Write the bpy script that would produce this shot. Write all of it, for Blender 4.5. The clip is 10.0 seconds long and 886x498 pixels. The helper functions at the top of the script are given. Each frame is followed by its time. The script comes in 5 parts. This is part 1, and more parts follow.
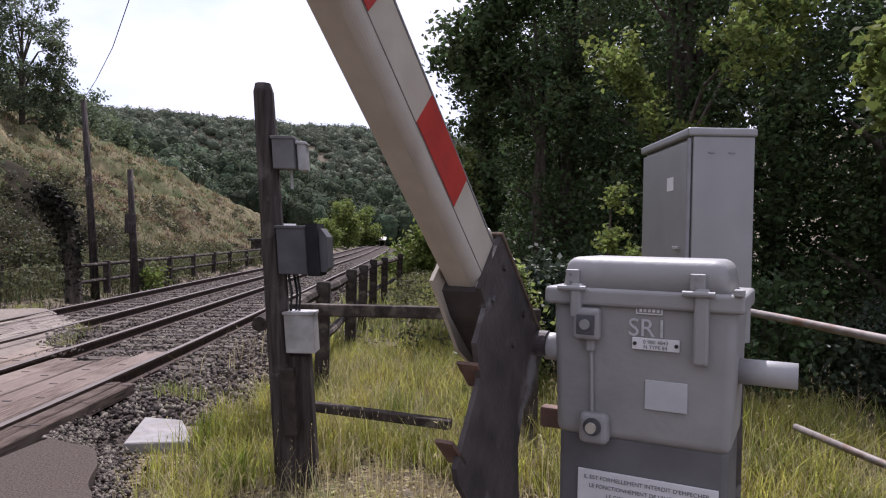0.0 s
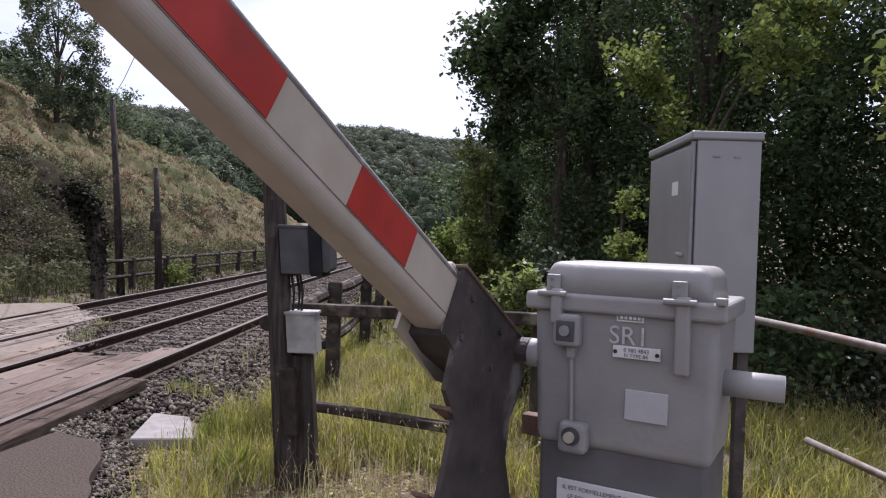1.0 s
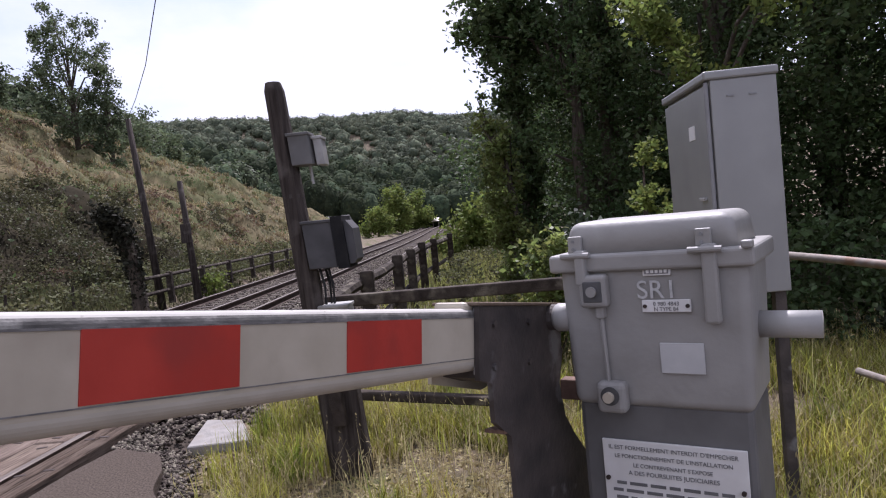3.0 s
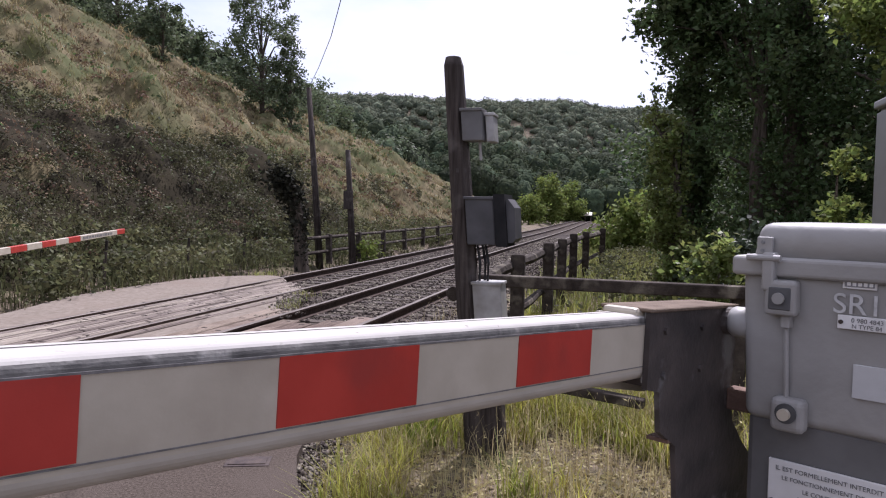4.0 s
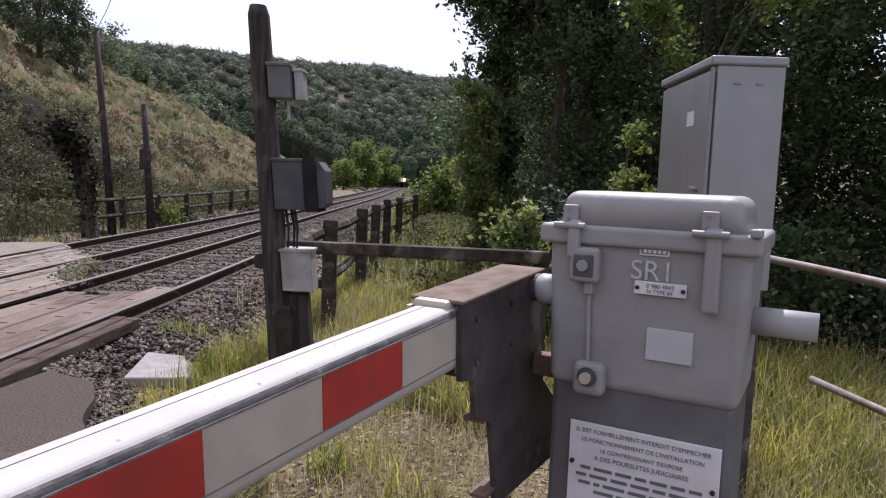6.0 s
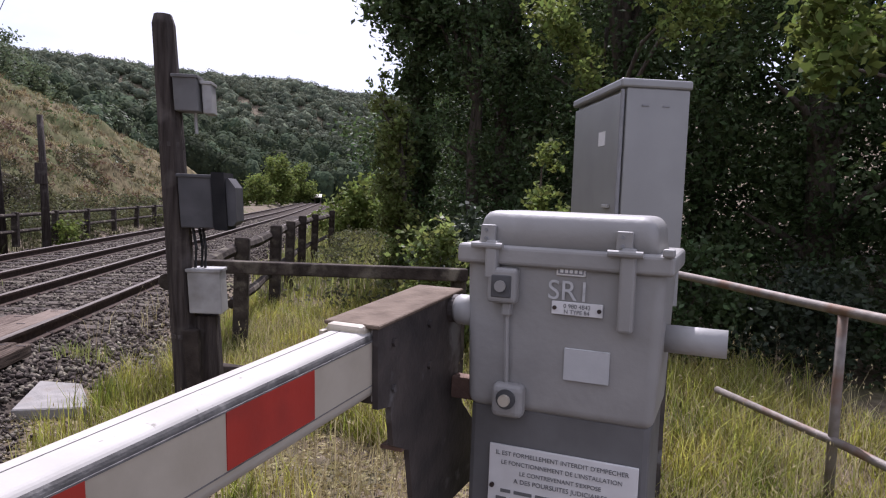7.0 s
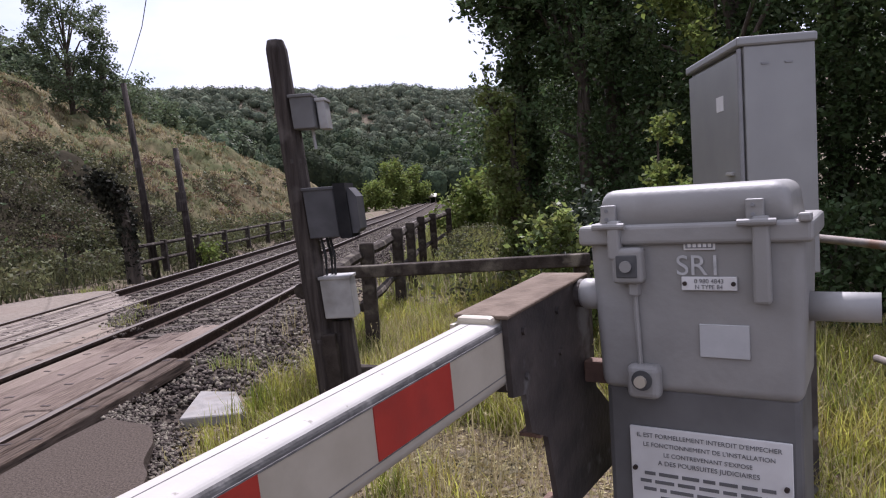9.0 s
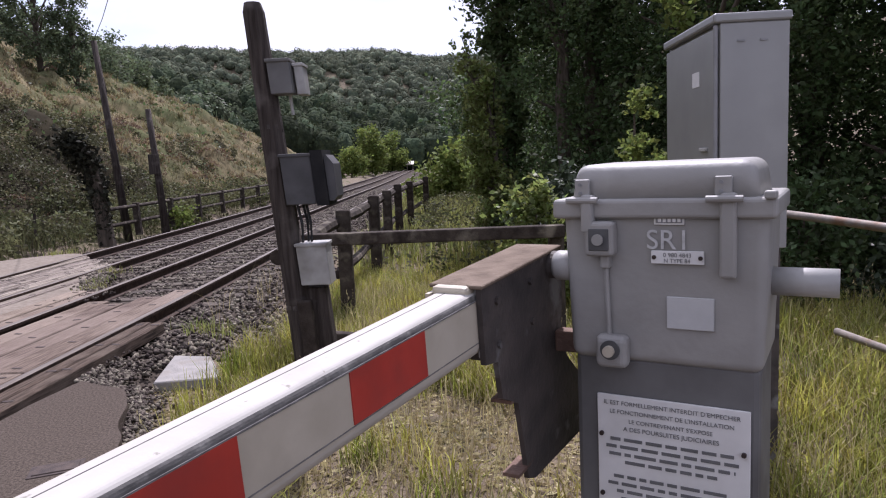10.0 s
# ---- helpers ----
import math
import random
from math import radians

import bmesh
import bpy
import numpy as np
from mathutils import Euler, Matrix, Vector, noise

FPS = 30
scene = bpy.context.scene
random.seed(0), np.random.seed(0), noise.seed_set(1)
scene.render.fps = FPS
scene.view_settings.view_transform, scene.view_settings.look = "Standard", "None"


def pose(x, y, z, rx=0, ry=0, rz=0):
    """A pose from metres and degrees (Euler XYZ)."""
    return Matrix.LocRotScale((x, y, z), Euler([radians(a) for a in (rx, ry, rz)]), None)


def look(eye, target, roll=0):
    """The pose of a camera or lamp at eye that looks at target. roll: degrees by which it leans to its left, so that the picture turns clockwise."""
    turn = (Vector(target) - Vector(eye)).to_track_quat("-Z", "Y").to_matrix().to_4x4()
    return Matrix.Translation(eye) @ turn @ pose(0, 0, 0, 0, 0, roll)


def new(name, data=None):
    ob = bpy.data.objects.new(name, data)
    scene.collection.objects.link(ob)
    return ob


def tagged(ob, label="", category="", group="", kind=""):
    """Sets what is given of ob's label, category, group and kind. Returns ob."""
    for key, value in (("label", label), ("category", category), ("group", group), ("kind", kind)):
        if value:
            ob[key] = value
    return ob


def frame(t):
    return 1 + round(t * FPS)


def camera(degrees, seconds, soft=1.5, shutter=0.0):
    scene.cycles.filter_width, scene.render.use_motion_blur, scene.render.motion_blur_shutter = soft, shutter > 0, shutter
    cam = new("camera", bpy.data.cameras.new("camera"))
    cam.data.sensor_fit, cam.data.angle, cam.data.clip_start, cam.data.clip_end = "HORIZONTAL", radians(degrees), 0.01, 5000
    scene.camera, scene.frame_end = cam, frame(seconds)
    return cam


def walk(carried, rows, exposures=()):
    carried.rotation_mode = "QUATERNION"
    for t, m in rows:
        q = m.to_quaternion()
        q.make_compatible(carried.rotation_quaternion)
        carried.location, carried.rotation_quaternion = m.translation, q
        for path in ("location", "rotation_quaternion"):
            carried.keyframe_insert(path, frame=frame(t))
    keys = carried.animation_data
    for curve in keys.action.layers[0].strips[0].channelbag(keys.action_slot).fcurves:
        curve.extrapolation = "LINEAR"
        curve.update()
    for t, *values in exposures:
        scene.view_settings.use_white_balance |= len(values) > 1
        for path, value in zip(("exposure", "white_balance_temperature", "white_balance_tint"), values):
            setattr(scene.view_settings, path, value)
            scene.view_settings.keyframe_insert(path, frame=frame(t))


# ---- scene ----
cam = camera(65.3, 10.0, 1.15)
PATH = [
    (0, (-0.017, -0.184, 1.717), (-0.01, 1.816, 1.682), 1.0),
    (0.2, (-0.004, -0.109, 1.719), (0.026, 1.89, 1.675), 0.7),
    (0.5, (0.023, -0.122, 1.733), (0.096, 1.877, 1.72), 0.2),
    (0.7, (0.156, -0.072, 1.722), (0.101, 1.927, 1.754), 0.1),
    (1, (0.156, -0.135, 1.721), (0.087, 1.864, 1.69), 1.9),
    (1.3, (0.17, -0.116, 1.708), (0.041, 1.879, 1.639), 5.1),
    (1.5, (0.154, -0.146, 1.693), (0.002, 1.848, 1.638), 5.6),
    (1.7, (0.132, -0.148, 1.703), (-0.122, 1.835, 1.625), 2.3),
    (2, (0.149, -0.172, 1.725), (-0.091, 1.812, 1.658), -1.3),
    (2.2, (0.127, -0.161, 1.747), (-0.064, 1.829, 1.725), -2.3),
    (3.3, (0.216, -0.125, 1.713), (0.05, 1.865, 1.602), -5.9),
    (3.5, (0.176, -0.157, 1.709), (-0.065, 1.825, 1.599), -4.1),
    (3.8, (0.146, -0.149, 1.702), (-0.227, 1.809, 1.537), -4.0),
    (4, (0.109, -0.117, 1.682), (-0.464, 1.795, 1.568), 0.7),
    (4.2, (0.108, -0.122, 1.684), (-0.55, 1.763, 1.561), 1.9),
    (4.5, (0.107, -0.131, 1.685), (-0.419, 1.797, 1.613), 0.5),
    (4.8, (0.123, -0.158, 1.689), (-0.385, 1.773, 1.575), -3.1),
    (5, (0.157, -0.105, 1.673), (-0.349, 1.824, 1.529), -4.0),
    (5.2, (0.145, -0.075, 1.674), (-0.225, 1.881, 1.481), 0.9),
    (5.5, (0.132, 0.039, 1.658), (-0.092, 2.017, 1.465), 2.5),
    (5.7, (0.108, 0.039, 1.671), (-0.045, 2.022, 1.46), 1.8),
    (6.8, (0.099, 0.126, 1.679), (0.262, 2.113, 1.524), 3.1),
    (7, (0.108, 0.12, 1.686), (0.299, 2.105, 1.539), 2.2),
    (7.2, (0.124, 0.102, 1.688), (0.335, 2.087, 1.575), 1.2),
    (7.5, (0.105, 0.099, 1.692), (0.367, 2.079, 1.598), 0.8),
    (7.8, (0.116, 0.086, 1.678), (0.061, 2.083, 1.581), -0.8),
    (8, (0.11, 0.122, 1.682), (0.069, 2.117, 1.548), -2.3),
    (8.2, (0.102, 0.095, 1.687), (-0.048, 2.087, 1.59), -2.8),
    (8.5, (0.092, 0.104, 1.684), (-0.074, 2.093, 1.564), -1.1),
    (8.8, (0.101, 0.1, 1.674), (0.005, 2.089, 1.488), -1.4),
    (9, (0.1, 0.084, 1.687), (-0.051, 2.072, 1.523), -4.0),
    (9.2, (0.081, 0.071, 1.692), (-0.112, 2.056, 1.551), -5.4),
    (9.5, (0.071, 0.082, 1.685), (-0.068, 2.067, 1.485), -2.0),
    (9.8, (0.075, 0.055, 1.69), (-0.008, 2.036, 1.43), -2.0),
    (10, (0.102, 0.049, 1.697), (0.015, 2.03, 1.438), -2.8),
]
walk(cam, [(t, look(eye, target, roll)) for t, eye, target, roll in PATH], ((0, 0.46, 5920, 25), (10, 0.46, 5920, 25)))

# ---- world and sun ----
SUN_AZ, SUN_EL = 6.0, 56.0
world = bpy.data.worlds.new("world")
scene.world = world
world.use_nodes = True
wn, wl = world.node_tree.nodes, world.node_tree.links
wn.clear()
w_out, w_bg, w_sky = wn.new("ShaderNodeOutputWorld"), wn.new("ShaderNodeBackground"), wn.new("ShaderNodeTexSky")
w_sky.sky_type, w_sky.sun_disc = "NISHITA", False
w_sky.sun_elevation, w_sky.sun_rotation = radians(SUN_EL), radians(SUN_AZ)
w_sky.air_density, w_sky.dust_density, w_sky.ozone_density = 1.0, 2.0, 1.0
w_coord, w_map, w_noise, w_ramp, w_mix = (wn.new("ShaderNodeTexCoord"), wn.new("ShaderNodeMapping"), wn.new("ShaderNodeTexNoise"),
                                          wn.new("ShaderNodeValToRGB"), wn.new("ShaderNodeMixRGB"))
w_map.inputs["Scale"].default_value = (1.0, 1.0, 2.2)
w_noise.inputs["Scale"].default_value, w_noise.inputs["Detail"].default_value, w_noise.inputs["Roughness"].default_value = 2.3, 7.0, 0.55
w_ramp.color_ramp.elements[0].position, w_ramp.color_ramp.elements[1].position = 0.30, 0.60
w_mix.inputs[2].default_value = (6.9, 7.0, 7.3, 1)
wl.new(w_coord.outputs["Generated"], w_map.inputs["Vector"])
wl.new(w_map.outputs["Vector"], w_noise.inputs["Vector"])
wl.new(w_noise.outputs["Fac"], w_ramp.inputs["Fac"])
wl.new(w_ramp.outputs["Color"], w_mix.inputs[0])
wl.new(w_sky.outputs["Color"], w_mix.inputs[1])
wl.new(w_mix.outputs["Color"], w_bg.inputs["Color"])
wl.new(w_bg.outputs["Background"], w_out.inputs["Surface"])
w_bg.inputs["Strength"].default_value = 0.118

sun_data = bpy.data.lights.new("sun", "SUN")
sun_data.energy, sun_data.angle, sun_data.color = 4.6, radians(0.6), (1.0, 0.965, 0.915)
sun = new("sun", sun_data)
saz, sel = radians(SUN_AZ), radians(SUN_EL)
SUN_DIR = Vector((math.sin(saz) * math.cos(sel), math.cos(saz) * math.cos(sel), math.sin(sel)))
sun.matrix_world = look(SUN_DIR * 100, (0, 0, 0))


# ---- materials ----
def mat(name, c1, c2, scale=8.0, rough=0.8, metal=0.0, bump=0.15, fine=6.0, stain=None, stain_scale=1.5, stain_at=(0.5, 0.68),
        island=0.0, obj=0.0, through_light=0.0, stretch=(1, 1, 1), spec=0.4, depth=0.02):
    """Two tones of grain, an optional third tone in larger patches, fine relief; island/obj: brightness that differs from piece to piece."""
    m = bpy.data.materials.new(name)
    m.use_nodes = True
    n, l = m.node_tree.nodes, m.node_tree.links
    b = n["Principled BSDF"]
    tc, mp = n.new("ShaderNodeTexCoord"), n.new("ShaderNodeMapping")
    mp.inputs["Scale"].default_value = stretch
    l.new(tc.outputs["Object"], mp.inputs["Vector"])
    g = n.new("ShaderNodeTexNoise")
    g.inputs["Scale"].default_value, g.inputs["Detail"].default_value = scale, 6
    l.new(mp.outputs["Vector"], g.inputs["Vector"])
    r = n.new("ShaderNodeValToRGB")
    r.color_ramp.elements[0].position, r.color_ramp.elements[1].position = 0.32, 0.68
    r.color_ramp.elements[0].color, r.color_ramp.elements[1].color = (*c1, 1), (*c2, 1)
    l.new(g.outputs["Fac"], r.inputs["Fac"])
    col = r.outputs["Color"]
    if stain:
        s = n.new("ShaderNodeTexNoise")
        s.inputs["Scale"].default_value, s.inputs["Detail"].default_value = stain_scale, 5
        l.new(tc.outputs["Object"], s.inputs["Vector"])
        sr = n.new("ShaderNodeValToRGB")
        sr.color_ramp.elements[0].position, sr.color_ramp.elements[1].position = stain_at
        l.new(s.outputs["Fac"], sr.inputs["Fac"])
        mx = n.new("ShaderNodeMixRGB")
        mx.inputs[2].default_value = (*stain, 1)
        l.new(sr.outputs["Color"], mx.inputs[0])
        l.new(col, mx.inputs[1])
        col = mx.outputs["Color"]
    if island or obj:
        src = n.new("ShaderNodeNewGeometry").outputs["Random Per Island"] if island else n.new("ShaderNodeObjectInfo").outputs["Random"]
        k = island or obj
        mr = n.new("ShaderNodeMapRange")
        mr.inputs["To Min"].default_value, mr.inputs["To Max"].default_value = 1 - k, 1 + k
        l.new(src, mr.inputs["Value"])
        hs = n.new("ShaderNodeHueSaturation")
        l.new(mr.outputs["Result"], hs.inputs["Value"])
        l.new(col, hs.inputs["Color"])
        hm = n.new("ShaderNodeMapRange")
        hm.inputs["To Min"].default_value, hm.inputs["To Max"].default_value = 0.5 - 0.05 * k, 0.5 + 0.05 * k
        l.new(src, hm.inputs["Value"])
        l.new(hm.outputs["Result"], hs.inputs["Hue"])
        col = hs.outputs["Color"]
    l.new(col, b.inputs["Base Color"])
    b.inputs["Roughness"].default_value, b.inputs["Metallic"].default_value = rough, metal
    b.inputs["Specular IOR Level"].default_value = spec
    if bump:
        f = n.new("ShaderNodeTexNoise")
        f.inputs["Scale"].default_value, f.inputs["Detail"].default_value = scale * fine, 4
        l.new(mp.outputs["Vector"], f.inputs["Vector"])
        bp = n.new("ShaderNodeBump")
        bp.inputs["Strength"].default_value, bp.inputs["Distance"].default_value = bump, depth
        l.new(f.outputs["Fac"], bp.inputs["Height"])
        l.new(bp.outputs["Normal"], b.inputs["Normal"])
    if through_light:
        t, ms = n.new("ShaderNodeBsdfTranslucent"), n.new("ShaderNodeMixShader")
        l.new(col, t.inputs["Color"])
        ms.inputs[0].default_value = through_light
        l.new(b.outputs["BSDF"], ms.inputs[1])
        l.new(t.outputs["BSDF"], ms.inputs[2])
        l.new(ms.outputs["Shader"], n["Material Output"].inputs["Surface"])
    return m


M_SOIL = mat("soil", (0.088, 0.068, 0.046), (0.205, 0.164, 0.118), 9, 0.95, bump=0.8, fine=8, spec=0.15, stain=(0.09, 0.09, 0.04), stain_scale=0.8)
M_BANK = mat("bank_turf", (0.07, 0.058, 0.03), (0.18, 0.148, 0.08), 1.6, 0.95, bump=0.9, fine=9, spec=0.1, stain=(0.08, 0.086, 0.036), stain_scale=0.35, stain_at=(0.42, 0.6))
# Leaf mould, darkened further to stand for shade in the bramble hollows.
M_MOULDSHADE = mat("shaded_bramble_mould", (0.017, 0.015, 0.01), (0.045, 0.038, 0.024), 1.4, 0.95, bump=0.9, fine=8, spec=0.03)
M_ASPHALT = mat("asphalt", (0.05, 0.039, 0.031), (0.12, 0.097, 0.079), 60, 0.95, bump=0.7, fine=2.5, spec=0.1, stain=(0.10, 0.081, 0.067), stain_scale=0.9)
M_ROADFAR = mat("worn_asphalt", (0.16, 0.135, 0.108), (0.235, 0.20, 0.165), 12, 0.95, bump=0.4, spec=0.1, stain=(0.19, 0.155, 0.125), stain_scale=0.8)
M_BALLAST = mat("ballast_bed", (0.025, 0.02, 0.016), (0.10, 0.083, 0.068), 16, 0.95, bump=1.0, fine=1.6, spec=0.05)
M_STONE = mat("ballast_stone", (0.045, 0.037, 0.03), (0.165, 0.139, 0.115), 10, 0.9, bump=0.3, island=0.75, spec=0.12)
M_RAIL = mat("rusty_rail_steel", (0.03, 0.02, 0.015), (0.07, 0.044, 0.032), 14, 0.8, 0.2, bump=0.2, spec=0.2)
M_RAILTOP = mat("polished_rail_head", (0.09, 0.072, 0.06), (0.16, 0.135, 0.115), 6, 0.6, 0.4, bump=0.05, stretch=(8, 0.3, 1))
M_SLEEPER = mat("sleeper_wood", (0.035, 0.027, 0.021), (0.10, 0.078, 0.06), 5, 0.9, bump=0.4, stretch=(1, 8, 8), obj=0.3)
M_PLANK = mat("dark_deck_wood", (0.07, 0.05, 0.039), (0.23, 0.18, 0.143), 8, 0.9, bump=0.6, spec=0.12, stretch=(7, 0.4, 7), obj=0.15, stain=(0.29, 0.235, 0.19), stain_scale=0.45, stain_at=(0.44, 0.68))
M_PLANKDARK = mat("damp_brown_deck_wood", (0.034, 0.024, 0.019), (0.14, 0.102, 0.08), 8, 0.9, bump=0.8, spec=0.12, stretch=(7, 0.4, 7), obj=0.2, stain=(0.13, 0.10, 0.08), stain_scale=1.2, stain_at=(0.5, 0.65))
M_PLANKFAR = mat("pale_deck_wood", (0.065, 0.05, 0.039), (0.40, 0.345, 0.29), 3.2, 0.9, spec=0.12, bump=0.7, stretch=(9, 0.28, 9), obj=0.3)
M_BOLT = mat("dark_bolt", (0.04, 0.03, 0.028), (0.08, 0.06, 0.05), 20, 0.7, 0.5)
M_POST = mat("weathered_post_wood", (0.028, 0.022, 0.019), (0.085, 0.071, 0.062), 4, 0.9, bump=0.6, spec=0.15, stretch=(8, 8, 0.6), stain=(0.15, 0.132, 0.12), stain_scale=2.4, stain_at=(0.58, 0.72))
M_FENCE = mat("lichened_fence_concrete", (0.028, 0.022, 0.018), (0.07, 0.057, 0.046), 9, 0.92, bump=0.5, spec=0.15, stain=(0.17, 0.15, 0.115), stain_scale=4, stain_at=(0.56, 0.7), obj=0.15)
M_GREYBOX = mat("grey_painted_box", (0.118, 0.115, 0.112), (0.155, 0.152, 0.148), 5, 0.6, bump=0.05, spec=0.25, stain=(0.09, 0.086, 0.08), stain_scale=3)
M_WHITEBOX = mat("pale_painted_box", (0.30, 0.292, 0.275), (0.39, 0.382, 0.362), 6, 0.5, bump=0.05, stain=(0.21, 0.2, 0.18), stain_scale=4)
M_CASE = mat("grey_cast_case", (0.262, 0.255, 0.24), (0.32, 0.312, 0.295), 7, 0.5, bump=0.08, stain=(0.215, 0.207, 0.19), stain_scale=3.5, stain_at=(0.5, 0.75))
# Case grey darkened as if shaded, for slots and small fittings.
M_CASEDARK = mat("shaded_recess_paint", (0.2, 0.2, 0.205), (0.26, 0.26, 0.265), 8, 0.6)
M_CABINET = mat("grey_cabinet_metal", (0.25, 0.25, 0.243), (0.295, 0.295, 0.285), 3, 0.38, 0.25, bump=0.02, stain=(0.23, 0.23, 0.22), stain_scale=1.2)
M_WHITE = mat("white_paint", (0.42, 0.372, 0.29), (0.49, 0.44, 0.35), 9, 0.45, bump=0.04, stain=(0.36, 0.315, 0.245), stain_scale=3.5, stain_at=(0.55, 0.75))
# White toned down against full sun on the top, plus small dark flecks.
M_BOOMTOP = mat("sun_toned_boom_top", (0.37, 0.355, 0.32), (0.45, 0.432, 0.395), 6, 0.7, bump=0.06, spec=0.2, stain=(0.24, 0.225, 0.19), stain_scale=38, stain_at=(0.68, 0.74))
M_RED = mat("red_band", (0.36, 0.03, 0.019), (0.44, 0.043, 0.028), 7, 0.45, bump=0.04, stain=(0.31, 0.035, 0.026), stain_scale=5, stain_at=(0.52, 0.7))
M_TRIMDARK = mat("grimy_seam", (0.10, 0.095, 0.09), (0.22, 0.21, 0.2), 25, 0.7)
M_ARM = mat("grimy_arm_steel", (0.035, 0.03, 0.028), (0.085, 0.07, 0.062), 7, 0.7, 0.2, bump=0.3, stain=(0.19, 0.185, 0.18), stain_scale=6, stain_at=(0.6, 0.7))
M_RUST = mat("rusty_steel", (0.10, 0.06, 0.045), (0.20, 0.125, 0.09), 12, 0.8, 0.2, bump=0.3)
M_PLATE = mat("white_plate", (0.62, 0.61, 0.59), (0.70, 0.69, 0.67), 10, 0.5, bump=0.03)
M_INK = mat("dark_lettering", (0.12, 0.12, 0.12), (0.16, 0.16, 0.16), 20, 0.7, bump=0)
M_CHALK = mat("faded_chalk_white", (0.46, 0.46, 0.45), (0.56, 0.56, 0.55), 60, 0.9, stain=(0.40, 0.40, 0.39), stain_scale=30)
M_PIPE = mat("galvanised_pipe", (0.17, 0.148, 0.13), (0.25, 0.222, 0.195), 14, 0.65, 0.3, bump=0.1, stain=(0.17, 0.105, 0.07), stain_scale=5)
M_SLAB = mat("concrete_slab", (0.20, 0.19, 0.175), (0.28, 0.265, 0.245), 8, 0.9, bump=0.3, stain=(0.2, 0.18, 0.155), stain_scale=4)
M_BARK = mat("bark", (0.05, 0.04, 0.03), (0.12, 0.095, 0.07), 6, 0.95, bump=0.8, stretch=(3, 3, 0.6))
M_LEAF = mat("tree_leaf", (0.045, 0.072, 0.026), (0.09, 0.125, 0.047), 0.7, 0.6, bump=0, island=0.5, through_light=0.42, spec=0.25)
# Leaf green lightened: sunlight is put into the base colour.
M_LEAFLIT = mat("sunlit_leaf", (0.10, 0.135, 0.03), (0.185, 0.22, 0.06), 1.5, 0.65, bump=0, island=0.4, through_light=0.5, spec=0.15)
M_LEAFDARK = mat("bramble_leaf", (0.028, 0.042, 0.022), (0.065, 0.085, 0.042), 1.2, 0.55, bump=0, island=0.3, through_light=0.25)
# Paler and greyer than nearer trees: distance haze is put into the colour.
M_FAR = mat("hazy_far_leaf", (0.083, 0.095, 0.072), (0.165, 0.175, 0.115), 0.1, 0.9, bump=0, island=0.22, through_light=0.2, spec=0.05)
M_FARSKIN = mat("hazy_far_crown", (0.062, 0.08, 0.058), (0.125, 0.142, 0.09), 0.5, 0.95, bump=1.0, fine=2.0, depth=0.5, island=0.22, spec=0.03)
# Base colour lowered to stand for backlit shade on the hill foot.
M_FOOT = mat("shaded_foot_leaf", (0.024, 0.034, 0.021), (0.062, 0.075, 0.036), 0.16, 0.9, bump=0, island=0.25, through_light=0.12, spec=0.05)
M_GRASS = mat("meadow_grass", (0.145, 0.18, 0.025), (0.42, 0.37, 0.085), 1.6, 0.6, bump=0, island=0.5, through_light=0.48)
M_DRY = mat("dry_grass", (0.13, 0.10, 0.052), (0.33, 0.255, 0.14), 0.6, 0.8, bump=0, island=0.5, through_light=0.3, stain=(0.125, 0.128, 0.05), stain_scale=0.4, stain_at=(0.48, 0.6))
# Dark crown skins: shade behind the leaves is put into the colour.
M_FOREST = mat("shaded_forest_crown", (0.022, 0.031, 0.02), (0.055, 0.07, 0.038), 0.9, 0.9, bump=1.0, fine=1.3, depth=0.7, island=0.45, spec=0.03)
M_BRACKEN = mat("dead_bracken", (0.085, 0.055, 0.037), (0.20, 0.13, 0.082), 0.8, 0.85, bump=0, island=0.4, through_light=0.25)
M_BRAMBLE = mat("bank_bramble_leaf", (0.044, 0.046, 0.022), (0.108, 0.104, 0.053), 0.8, 0.62, bump=0, island=0.45, through_light=0.25, spec=0.12)
# Edge ivy and bramble, likewise brightened in colour for sun falling on it.
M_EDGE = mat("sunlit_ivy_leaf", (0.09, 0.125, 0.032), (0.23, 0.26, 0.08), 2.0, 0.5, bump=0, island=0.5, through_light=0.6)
# Near-black that stands for the shade inside the latch recesses.
M_RECESS = mat("latch_recess_shade", (0.05, 0.05, 0.05), (0.1, 0.1, 0.1), 12, 0.7, bump=0.05)
M_HOOD = mat("black_hood_paint", (0.012, 0.012, 0.013), (0.025, 0.024, 0.024), 8, 0.8, bump=0.05, spec=0.15)
M_VERGE = mat("olive_verge_grass", (0.125, 0.155, 0.04), (0.30, 0.29, 0.095), 1.2, 0.7, bump=0, island=0.5, through_light=0.45)
# White darkened to stand for shade on the boom's down-facing edge.
M_LOWER = mat("shaded_white_lower_edge", (0.38, 0.345, 0.285), (0.48, 0.44, 0.37), 12, 0.6, bump=0.05, stretch=(1, 0.5, 1))
M_WEED = mat("grey_green_weed", (0.058, 0.066, 0.029), (0.15, 0.145, 0.068), 0.9, 0.7, bump=0, island=0.5, through_light=0.38, spec=0.2)
# Lighter than the wood's leaves: some distance haze is mixed into the colour.
M_RIDGE = mat("hazy_ridge_leaf", (0.068, 0.092, 0.05), (0.14, 0.168, 0.088), 0.4, 0.65, bump=0, island=0.45, through_light=0.4, spec=0.2)
